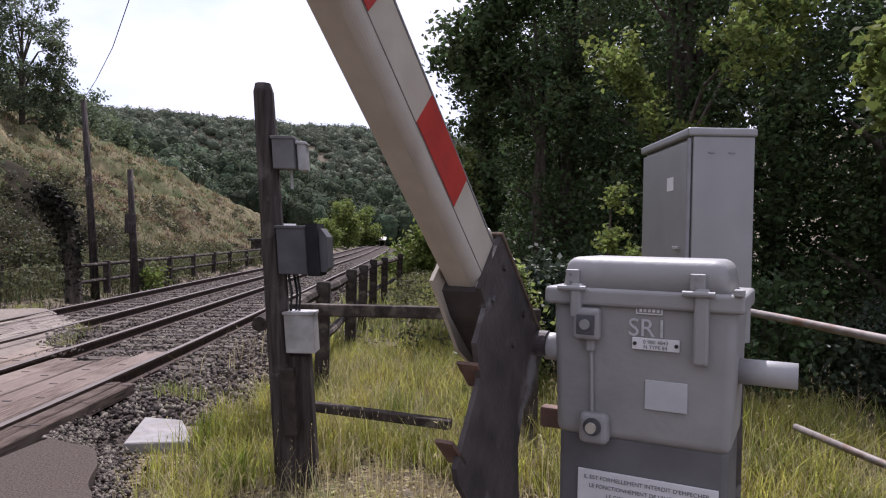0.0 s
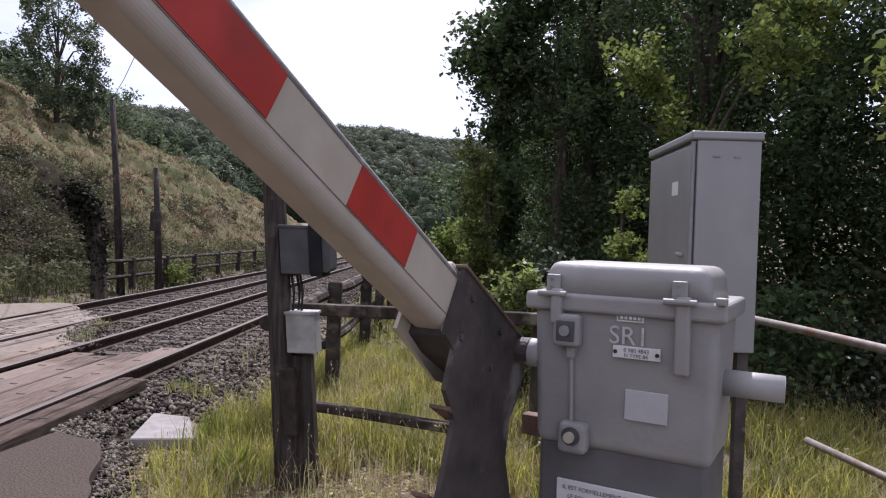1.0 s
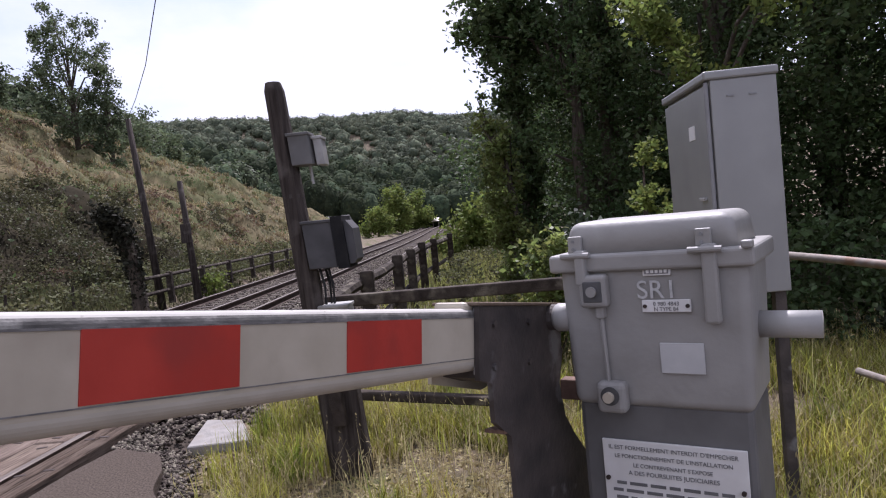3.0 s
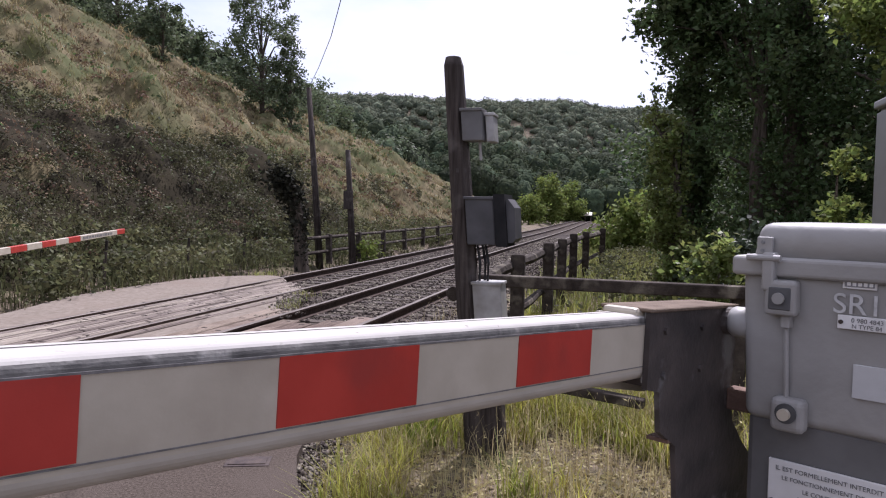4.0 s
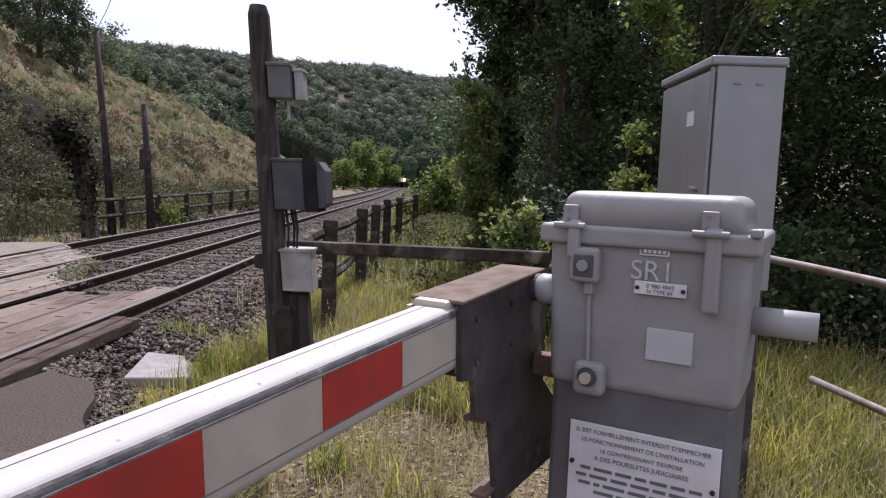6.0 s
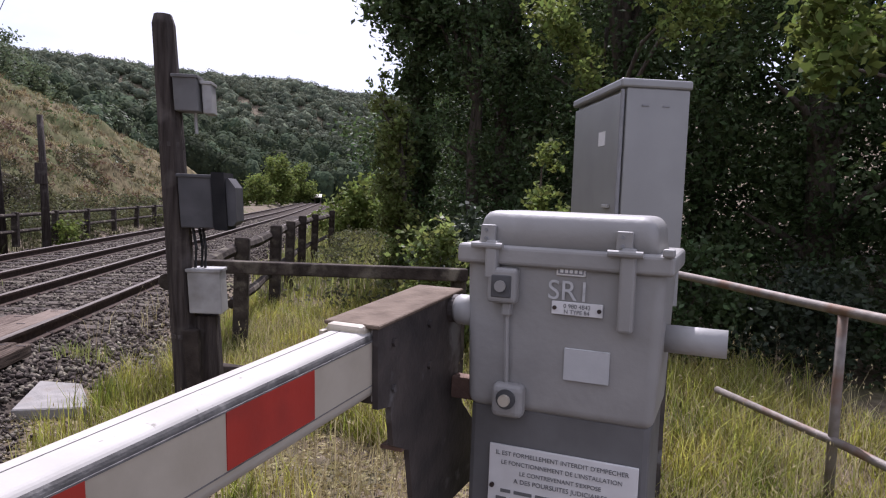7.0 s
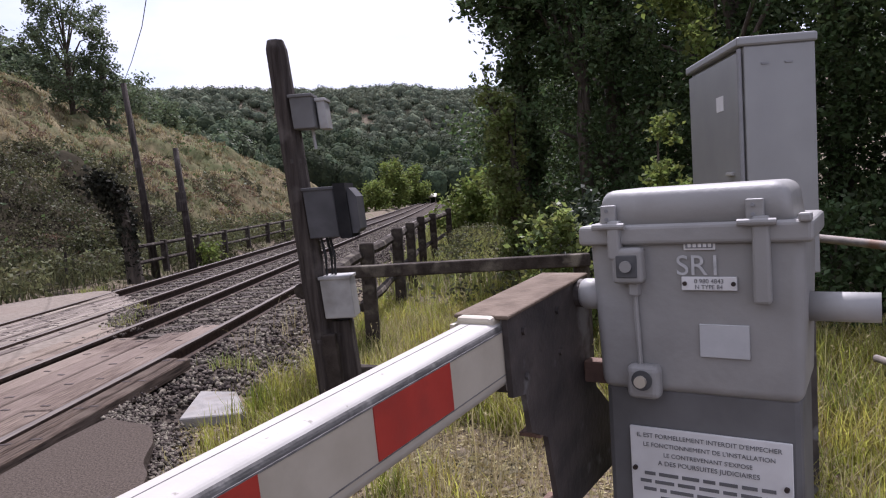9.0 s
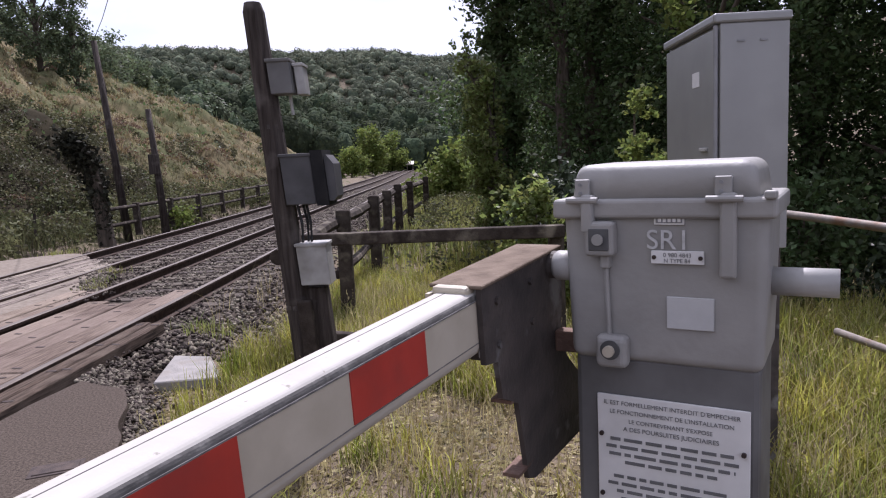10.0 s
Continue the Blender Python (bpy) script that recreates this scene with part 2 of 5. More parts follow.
M_GRIME = mat("grimy_white_edge", (0.06, 0.057, 0.052), (0.19, 0.182, 0.168), 18, 0.75, bump=0.12, stretch=(1, 0.7, 1), stain=(0.29, 0.28, 0.255), stain_scale=16, stain_at=(0.58, 0.7))
M_TRACE = mat("faded_sticker", (0.42, 0.42, 0.415), (0.48, 0.48, 0.47), 12, 0.6, bump=0.03)
M_STRAW = mat("straw", (0.30, 0.25, 0.12), (0.48, 0.41, 0.23), 1.2, 0.7, bump=0, island=0.35, through_light=0.4)
M_PHONE = mat("dark_grey_box_paint", (0.058, 0.057, 0.058), (0.085, 0.083, 0.085), 6, 0.6, bump=0.05, spec=0.25, stain=(0.045, 0.044, 0.044), stain_scale=4)
M_TIMBER = mat("tan_timber", (0.15, 0.11, 0.075), (0.27, 0.205, 0.14), 5, 0.9, bump=0.4, stretch=(6, 6, 0.6))
M_WIRE = mat("black_wire", (0.02, 0.02, 0.02), (0.03, 0.03, 0.03), 10, 0.6, bump=0)


# ---- mesh helpers ----
def part(name, bm, material, parent=None, label="", smooth=False):
    me = bpy.data.meshes.new(name)
    bm.to_mesh(me)
    bm.free()
    for m in material if isinstance(material, (list, tuple)) else (material,):
        me.materials.append(m)
    if smooth:
        me.shade_smooth()
    ob = new(name, me)
    if parent:
        ob.parent = parent
    if label:
        ob["label"] = label
    return ob


def share(name, me, m, parent=None):
    ob = new(name, me)
    ob.parent, ob.matrix_basis = parent, m
    return ob


def empty(name, m, label, category, group="", kind=""):
    ob = new(name)
    ob.matrix_basis = m
    ob.empty_display_size = 0.1
    return tagged(ob, label, category, group, kind)


def box(bm, x0, x1, y0, y1, z0, z1, bevel=0.0, m=None, seg=2, index=0):
    made = bmesh.ops.create_cube(bm, size=1.0)["verts"]
    t = Matrix.Translation(((x0 + x1) / 2, (y0 + y1) / 2, (z0 + z1) / 2)) @ Matrix.Diagonal((x1 - x0, y1 - y0, z1 - z0, 1))
    bmesh.ops.transform(bm, matrix=(m @ t) if m else t, verts=made)
    faces = {f for v in made for f in v.link_faces}
    for f in faces:
        f.material_index = index
    if bevel:
        edges = {e for v in made for e in v.link_edges}
        bmesh.ops.bevel(bm, geom=list(edges), offset=bevel, segments=seg, profile=0.5, affect="EDGES", clamp_overlap=True, material=-1)
    return bm


def tube(bm, pts, radii, seg=10, cap=True):
    """A round bar along pts."""
    rings = []
    for i, p in enumerate(pts):
        p = Vector(p)
        d = (Vector(pts[min(i + 1, len(pts) - 1)]) - Vector(pts[max(i - 1, 0)])).normalized()
        q = d.to_track_quat("Z", "Y").to_matrix()
        r = radii[i] if isinstance(radii, (list, tuple)) else radii
        rings.append([bm.verts.new(p + q @ Vector((r * math.cos(2 * math.pi * k / seg), r * math.sin(2 * math.pi * k / seg), 0))) for k in range(seg)])
    for a, b in zip(rings, rings[1:]):
        for k in range(seg):
            bm.faces.new((a[k], a[(k + 1) % seg], b[(k + 1) % seg], b[k]))
    if cap:
        bm.faces.new(rings[0][::-1])
        bm.faces.new(rings[-1])
    return bm


def prism(bm, outline, axis_from, axis_to, axis="X", index=0):
    """A flat outline (two coordinates) pushed along an axis."""
    def at(a, u, v):
        return (a, u, v) if axis == "X" else (u, a, v) if axis == "Y" else (u, v, a)
    lo = [bm.verts.new(at(axis_from, u, v)) for u, v in outline]
    hi = [bm.verts.new(at(axis_to, u, v)) for u, v in outline]
    n = len(lo)
    fs = [bm.faces.new((lo[i], lo[(i + 1) % n], hi[(i + 1) % n], hi[i])) for i in range(n)]
    fs += [bm.faces.new(lo[::-1]), bm.faces.new(hi)]
    for f in fs:
        f.material_index = index
    bmesh.ops.recalc_face_normals(bm, faces=fs)
    return bm


def soup(name, verts, faces, material, parent=None, label="", kind="", category=""):
    """One mesh from arrays of equal-sided faces."""
    me = bpy.data.meshes.new(name)
    verts, faces = np.asarray(verts, np.float32), np.asarray(faces, np.int32)
    k = faces.shape[1]
    me.vertices.add(len(verts))
    me.vertices.foreach_set("co", verts.ravel())
    me.loops.add(faces.size)
    me.loops.foreach_set("vertex_index", faces.ravel())
    me.polygons.add(len(faces))
    me.polygons.foreach_set("loop_start", np.arange(0, faces.size, k, dtype=np.int32))
    me.update(calc_edges=True)
    me.validate()
    me.materials.append(material)
    ob = new(name, me)
    if parent:
        ob.parent = parent
    return tagged(ob, label, category, "", kind)


rng = np.random.default_rng(7)


def leaves_arrays(c, size, flat=0.3, long=1.7, out=None):
    """Folded leaves, four corners each, at the places c; flat: how far they lie level."""
    n = len(c)
    size = np.broadcast_to(np.asarray(size, float), (n,)) * rng.uniform(0.65, 1.35, n)
    a = rng.normal(size=(n, 3))
    a[:, 2] *= 1 - flat
    a /= np.linalg.norm(a, axis=1)[:, None]
    b = rng.normal(size=(n, 3))
    b -= (b * a).sum(1)[:, None] * a
    b /= np.linalg.norm(b, axis=1)[:, None]
    if out is not None:
        up = out + rng.normal(size=(n, 3)) * 0.28
        up /= np.linalg.norm(up, axis=1)[:, None]
        a = np.cross(up, a)
        a /= np.linalg.norm(a, axis=1)[:, None] + 1e-9
        b = np.cross(up, a)
    up = np.cross(a, b)
    s = size[:, None]
    v = np.stack([c - a * s * long / 2, c + b * s / 2 + up * s * 0.12, c + a * s * long / 2, c - b * s / 2 + up * s * 0.12], 1).reshape(-1, 3)
    return v, np.arange(4 * n).reshape(n, 4)


def blades_arrays(base, height, lean=0.35, width=0.012):
    """Bent blades of grass: a wide foot, a middle and a tip."""
    n = len(base)
    h = np.broadcast_to(np.asarray(height, float), (n,)) * rng.uniform(0.55, 1.25, n)
    th = rng.uniform(0, 2 * math.pi, n)
    d = np.stack([np.cos(th), np.sin(th), np.zeros(n)], 1)
    e = np.stack([-np.sin(th), np.cos(th), np.zeros(n)], 1)
    k = (rng.uniform(0.1, 1, n) * lean * h)[:, None]
    w = np.broadcast_to(np.asarray(width, float), (n,))[:, None]
    up = np.array([0, 0, 1.0])
    mid = base + d * k * 0.3 + up * h[:, None] * 0.6
    tip = base + d * k + up * h[:, None] * 0.97
    v = np.stack([base - e * w, base + e * w, mid + e * w * 0.8, tip + e * w * 0.15, tip - e * w * 0.15, mid - e * w * 0.8], 1).reshape(-1, 3)
    i = np.arange(n)[:, None] * 6
    f = np.concatenate([i + np.array([[0, 1, 2, 5]]), i + np.array([[5, 2, 3, 4]])], 0)
    return v, f


def lerp_at(x, xs, ys):
    return np.interp(x, xs, ys)


def ripple(x, y, s, seed=0.0):
    """Smooth unevenness from a few crossed waves, -1 to 1."""
    x, y = np.asarray(x) / s + seed, np.asarray(y) / s - seed * 0.7
    return (np.sin(x * 1.0 + 1.3 * np.sin(y * 0.7)) + np.sin(y * 1.3 + 1.1 * np.sin(x * 0.9 + 2.0)) + 0.6 * np.sin(2.3 * x + 1.7 * y) + 0.5 * np.sin(3.7 * y - 2.9 * x)) / 3.1


def lumps(x, y, size, seed=0):
    """Smooth random unevenness that never repeats, -1 to 1."""
    x, y = np.asarray(x, float) / size + 37.1 * seed, np.asarray(y, float) / size - 19.7 * seed
    i, j = np.floor(x), np.floor(y)
    u, v = x - i, y - j
    u, v = u * u * (3 - 2 * u), v * v * (3 - 2 * v)

    def dice(a, b):
        k = np.sin(a * 127.1 + b * 311.7 + seed * 74.7) * 43758.5453
        return 2 * (k - np.floor(k)) - 1
    low = dice(i, j) * (1 - u) + dice(i + 1, j) * u
    high = dice(i, j + 1) * (1 - u) + dice(i + 1, j + 1) * u
    return low * (1 - v) + high * v


def bend(y):
    """How far the line has swung aside at y."""
    y = np.asarray(y, float)
    marks, aside = (8, 16, 24, 30, 38, 52, 68, 83, 122, 157, 260), (0, -0.2, -0.46, -0.65, -0.87, -1.25, -1.9, -2.7, -4.6, -6.4, -11.4)
    return sum(np.interp(y + d, marks, aside) for d in (-6, -3, 0, 3, 6)) / 5


def bank_foot(y):
    return lerp_at(y, (-40, 8, 14, 20, 35, 60, 95, 140), (-12.5, -11.2, -12.4, -12.2, -13.0, -13.9, -18, -26))


def ridge(y):
    return lerp_at(y, (-30, 10, 32, 39, 46, 52, 60, 66, 90, 130), (16, 17, 16.6, 15.0, 13.2, 11.9, 10.8, 9.8, 6.0, 2.0))


def ground_z(x, y):
    x, y = np.asarray(x, float), np.asarray(y, float)
    z = -0.22 + 0.04 * ripple(x, y, 0.9) + 0.02 * ripple(x, y, 0.3, 4)
    bed = x - bend(y)
    z = np.where((bed > -10.2) & (bed < -2.9), -0.42, z)
    z = np.where((bed <= -10.2) & (bed > -12.5), -0.12, z)
    s = bank_foot(y) - x
    r = ridge(y)
    rough = 0.9 * lumps(x, y, 3.4, 1) + 0.55 * lumps(x, y, 1.5, 2) + 0.48 * (0.5 - np.abs(lumps(x, y, 0.85, 3))) + 0.1 * lumps(x, y, 0.4, 4)
    slope = 0.6 * s + np.where(s > 0, rough * np.clip(s / 3, 0, 1), 0)
    k = 1.2
    top = -k * np.log(np.exp(-np.clip(slope, -5, 60) / k) + np.exp(-(r + 0.02 * s) / k))
    z = np.where(s > 0, np.maximum(top, -0.1), z)
    # wooded rise beyond the trees, and the far hills
    z = z + np.clip((x - 6) * 0.18, 0, 6) * np.clip((y - 6) / 8, 0, 1)
    away, turn = np.hypot(x, y), np.degrees(np.arctan2(x, np.maximum(y, 1.0)))
    far = np.clip((away - 235) / 150, 0, 1) * (y > 0)
    hill = far * far * (3 - 2 * far) * (51.6 - 0.09 * np.clip(turn, -60, 30) + 2.5 * lumps(x, y, 70, 5) + 1.0 * lumps(x, y, 25, 6))
    low = np.clip((away - 132) / 40, 0, 1) * (y > 0)
    hill = np.maximum(hill, low * low * (3 - 2 * low) * (np.interp(turn, (-45, -28, -20, -12, 0, 20), (21, 19, 13, 9, 8.5, 9)) + 1.5 * lumps(x, y, 30, 7)))
    left = np.clip((-x - 45) / 160, 0, 1)
    hill = np.maximum(hill, left * left * (3 - 2 * left) * 34)
    back = np.clip((np.hypot(x, y) - 450) / 300, 0, 1)
    return z + hill * (1 - 0.4 * back)


# ---- ground ----
def spread(n, near, far):
    u = np.linspace(-1, 1, n)
    return np.sign(u) * (near * np.abs(u) + (far - near) * np.abs(u) ** 4)


def build_ground():
    xs = spread(231, 42, 2500) - 6
    ys = spread(231, 50, 2500) + 12
    gx, gy = np.meshgrid(xs, ys)
    s = bank_foot(gy) - gx
    under = (s > 0.9) & (s < ridge(gy) / 0.6 + 3) & (gy > 4) & (gy < 86)
    v = np.stack([gx, gy, ground_z(gx, gy) - np.where(under, 0.8, 0)], -1).reshape(-1, 3)
    nx, ny = len(xs), len(ys)
    i = (np.arange(ny - 1)[:, None] * nx + np.arange(nx - 1)[None]).reshape(-1, 1)
    f = np.concatenate([i, i + 1, i + nx + 1, i + nx], 1)
    ob = soup("ground", v, f, M_SOIL, label="dry soil and turf of the valley floor, bank and hills", kind="structure", category="ground")
    me = ob.data
    me.materials.append(M_BANK)
    me.polygons.foreach_set("use_smooth", np.ones(len(f), bool))
    mid = v[f].mean(1)
    me.polygons.foreach_set("material_index", ((mid[:, 0] < bank_foot(mid[:, 1])) & (mid[:, 1] < 140)).astype(np.int32))
    return ob


build_ground()


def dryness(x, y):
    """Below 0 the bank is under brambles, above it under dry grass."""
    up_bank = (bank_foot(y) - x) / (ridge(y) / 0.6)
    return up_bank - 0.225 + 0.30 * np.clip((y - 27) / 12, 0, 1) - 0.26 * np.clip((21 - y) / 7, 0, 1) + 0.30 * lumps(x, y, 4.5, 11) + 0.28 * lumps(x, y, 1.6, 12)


def build_bank():
    """The steep bank beyond the tracks, hummocky all over."""
    ys = np.concatenate([np.arange(0, 40, 0.24), np.arange(40, 92, 0.45)])
    k = np.linspace(0, 1, 150)
    gy = np.repeat(ys[:, None], len(k), 1)
    s = -0.4 + k[None] ** 1.15 * (ridge(gy) / 0.6 + 9.4)
    gx = bank_foot(gy) - s
    v = np.stack([gx, gy, ground_z(gx, gy) + np.where(s < 0, -0.03, 0.012)], -1).reshape(-1, 3)
    nx = len(k)
    i = (np.arange(len(ys) - 1)[:, None] * nx + np.arange(nx - 1)[None]).reshape(-1, 1)
    f = np.concatenate([i, i + nx, i + nx + 1, i + 1], 1)
    ob = soup("bank", v, f, M_BANK, label="steep rough bank under dry grass and brambles", kind="structure", category="bank")
    ob.data.materials.append(M_MOULDSHADE)
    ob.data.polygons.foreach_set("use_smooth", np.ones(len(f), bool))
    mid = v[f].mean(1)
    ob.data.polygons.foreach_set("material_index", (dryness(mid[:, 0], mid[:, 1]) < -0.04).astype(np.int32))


build_bank()


def ragged(outline, rounds=3):
    """Corners rounded off and the edge left a little uneven."""
    for _ in range(rounds):
        outline = [(a[0] + (b[0] - a[0]) * k, a[1] + (b[1] - a[1]) * k) for a, b in zip(outline, outline[1:] + outline[:1]) for k in (0.2, 0.8)]
    return [(x + 0.05 * float(lumps(x, y, 0.35, 61)), y + 0.05 * float(lumps(x, y, 0.3, 62))) for x, y in outline]


def sheet(name, outline, z, material, label, category, thick=0.2):
    bm = bmesh.new()
    prism(bm, ragged(outline), z - thick, z, "Z")
    return tagged(part(name, bm, material), label, category, kind="structure")


sheet("road", [(-3.47, 5.75), (-3.0, 5.55), (-2.64, 5.2), (-2.4, 4.6), (-2.15, 3.95), (-1.6, 3.2), (0.0, 2.3), (2.0, 1.25), (9, -2.5), (40, -19), (33, -33), (6, -18), (-3.47, -14)],
      -0.05, M_ASPHALT, "grey worn asphalt approach road to the crossing", "road")
sheet("road_far", [(-5.56, 9.9), (-6.0, 10.6), (-6.4, 11.6), (-8.4, 14.9), (-9.0, 15.4), (-9.55, 15.1), (-10.1, 14.5), (-10.4, 13.7), (-10.5, 12.5), (-10.35, 10.5), (-10.0, 9.3), (-9.6, 8.4), (-9.2, 4.0), (-12, -20), (-5.56, -14)],
      -0.035, M_ROADFAR, "pale worn asphalt between and beyond the tracks", "road", 0.3)


def build_ballast():
    ys = np.concatenate([np.arange(-14, 40, 0.5), np.arange(40, 260, 3)])
    prof = [(-9.9, -0.45), (-9.2, -0.21), (-8.6, -0.18), (-6.2, -0.17), (-5.9, -0.17), (-3.4, -0.17), (-3.1, -0.2), (-2.55, -0.40)]
    v, f = [], []
    for y in ys:
        for px_, pz in prof:
            v.append((px_ + bend(y) + 0.05 * ripple(px_, y, 0.3), y, pz + 0.02 * ripple(px_, y, 0.2, 3)))
    k = len(prof)
    for i in range(len(ys) - 1):
        for j in range(k - 1):
            a = i * k + j
            f.append((a, a + 1, a + k + 1, a + k))
    soup("ballast_bed", v, f, M_BALLAST, label="grey stone ballast bed under both tracks", kind="structure", category="ballast")


build_ballast()


# ---- tracks ----
def rail_mesh(x):
    """The rail's section swept along the line; its head is bright."""
    prof = [(-0.07, -0.16), (-0.07, -0.145), (-0.012, -0.125), (-0.012, -0.04), (-0.035, -0.03), (-0.035, 0.004), (-0.026, 0.012),
            (0.026, 0.012), (0.035, 0.004), (0.035, -0.03), (0.012, -0.04), (0.012, -0.125), (0.07, -0.145), (0.07, -0.16)]
    ys = np.concatenate([np.arange(-14, 60, 1.0), np.arange(60, 261, 5)])
    bm = bmesh.new()
    rings = [[bm.verts.new((x + float(bend(y)) + a, y, b)) for a, b in prof] for y in ys]
    for r0, r1 in zip(rings, rings[1:]):
        for i in range(len(prof) - 1):
            f = bm.faces.new((r0[i], r0[i + 1], r1[i + 1], r1[i]))
            f.material_index = 1 if 5 <= i <= 7 else 0
    bmesh.ops.recalc_face_normals(bm, faces=bm.faces)
    return bm


SLEEPER = bmesh.new()
box(SLEEPER, -1.3, 1.3, -0.12, 0.12, -0.28, -0.155, 0.015)
SLEEPER_ME = bpy.data.meshes.new("sleeper")
SLEEPER.to_mesh(SLEEPER_ME)
SLEEPER_ME.materials.append(M_SLEEPER)
TRACKS = ((-4.57, 9.4), (-7.40, 13.5))
for cx, y_from in TRACKS:
    tr = empty("railway_track", Matrix.Identity(4), "rusty steel rails on dark wooden sleepers in ballast", "railway track", "two tracks", "structure")
    for side in (-0.755, 0.755):
        part("rail", rail_mesh(cx + side), (M_RAIL, M_RAILTOP), tr)
    y = y_from
    while y < 55:
        share("sleeper", SLEEPER_ME, pose(cx + float(bend(y)), y, 0.0), tr)
        y += 0.62


# ---- crossing deck ----
def build_deck():
    deck = empty("crossing_deck", Matrix.Identity(4), "worn dark wooden planks bolted between the rails of the crossing", "crossing deck", "", "structure")
    shapes = {}
    bolt = bmesh.new()
    box(bolt, -0.045, 0.045, -0.018, 0.018, -0.005, 0.006, 0.004, seg=1)
    bolt_me = bpy.data.meshes.new("bolt")
    bolt.to_mesh(bolt_me)
    bolt_me.materials.append(M_BOLT)

    def plank(x, w, y0, y1, z, material, bolts=True):
        key = (round(w, 3), round(y1 - y0, 2), material.name)
        if key not in shapes:
            bm = bmesh.new()
            box(bm, -w / 2 + 0.012, w / 2 - 0.012, 0, y1 - y0 - 0.01, -0.13, 0, 0.012, seg=1)
            me = bpy.data.meshes.new("plank")
            bm.to_mesh(me)
            me.materials.append(material)
            shapes[key] = me
        ob = share("plank", shapes[key], pose(x, y0, z, 0, 0, rng.uniform(-0.15, 0.15)), deck)
        if bolts:
            count = max(3, round((y1 - y0) / 0.75))
            for yb in [0.12 + (y1 - y0 - 0.26) * j / (count - 1) for j in range(count)]:
                share("bolt", bolt_me, pose(rng.uniform(-0.2, 0.2) * w, yb, 0.0, 0, 0, rng.uniform(-25, 25)), ob)
    ends = {-3.69: 7.72, -3.53: 7.68, -4.08: 9.75, -4.40: 9.35, -4.72: 8.95, -5.04: 9.15, -5.53: 9.95, -5.82: 10.05}
    for x, end in ends.items():
        w = 0.16 if x > -3.8 else 0.28 if x < -5.2 else 0.318
        y = end
        k = 0
        while y > -3:
            step = (4.6, 3.9, 5.2)[(k + int(-x * 10)) % 3]
            plank(x, w, y - step, y, -0.004 + rng.uniform(-0.006, 0.004), M_PLANKDARK if x > -3.8 else M_PLANK)
            y -= step
            k += 1
    for i in range(13):
        x = -6.46 - i * 0.155
        if abs(x + 6.645) < 0.05 or abs(x + 8.155) < 0.05:
            continue
        y = 12.3 + i * 0.2 + rng.uniform(-0.2, 0.2)
        k = 0
        while y > 0:
            step = (3.4, 2.6, 4.1)[(k + i) % 3]
            plank(x, 0.14, y - step, y, -0.006 + rng.uniform(-0.012, 0.006), M_PLANKFAR, k < 2)
            y -= step
            k += 1


build_deck()


# ---- barrier ----
M_IVY = mat("dark_ivy", (0.018, 0.02, 0.014), (0.04, 0.038, 0.026), 3, 0.8, bump=0, island=0.4, spec=0.08)
M_TOPPLATE = mat("dusty_rusted_plate", (0.10, 0.072, 0.052), (0.19, 0.145, 0.108), 10, 0.85, 0.1, bump=0.3, spec=0.2, stain=(0.23, 0.19, 0.15), stain_scale=6, stain_at=(0.58, 0.7))
B = pose(0.385, 2.42, 0, 0, 0, -28)


def text_mesh(words, size):
    cu = bpy.data.curves.new("lettering", "FONT")
    cu.body, cu.size, cu.extrude = words, size, 0.0006
    ob = new("lettering", cu)
    dg = bpy.context.evaluated_depsgraph_get()
    me = bpy.data.meshes.new_from_object(ob.evaluated_get(dg))
    me.name = "lettering"
    bpy.data.objects.remove(ob)
    return me


def lettering(words, width, m, material, parent, label=""):
    """Words laid flat on a front face; width in metres, m: the middle of the line."""
    me = text_mesh(words, 1.0)
    co = np.array([v.co for v in me.vertices])
    lo, hi = co.min(0), co.max(0)
    k = width / (hi[0] - lo[0])
    me.transform(Matrix.Diagonal((k, k, 1, 1)) @ Matrix.Translation((-(lo[0] + hi[0]) / 2, -(lo[1] + hi[1]) / 2, 0)))
    me.materials.append(material)
    ob = new("lettering", me)
    ob.parent, ob.matrix_basis = parent, m @ pose(0, 0, 0, 90, 0, 0)
    if label:
        ob["label"] = label
    return ob


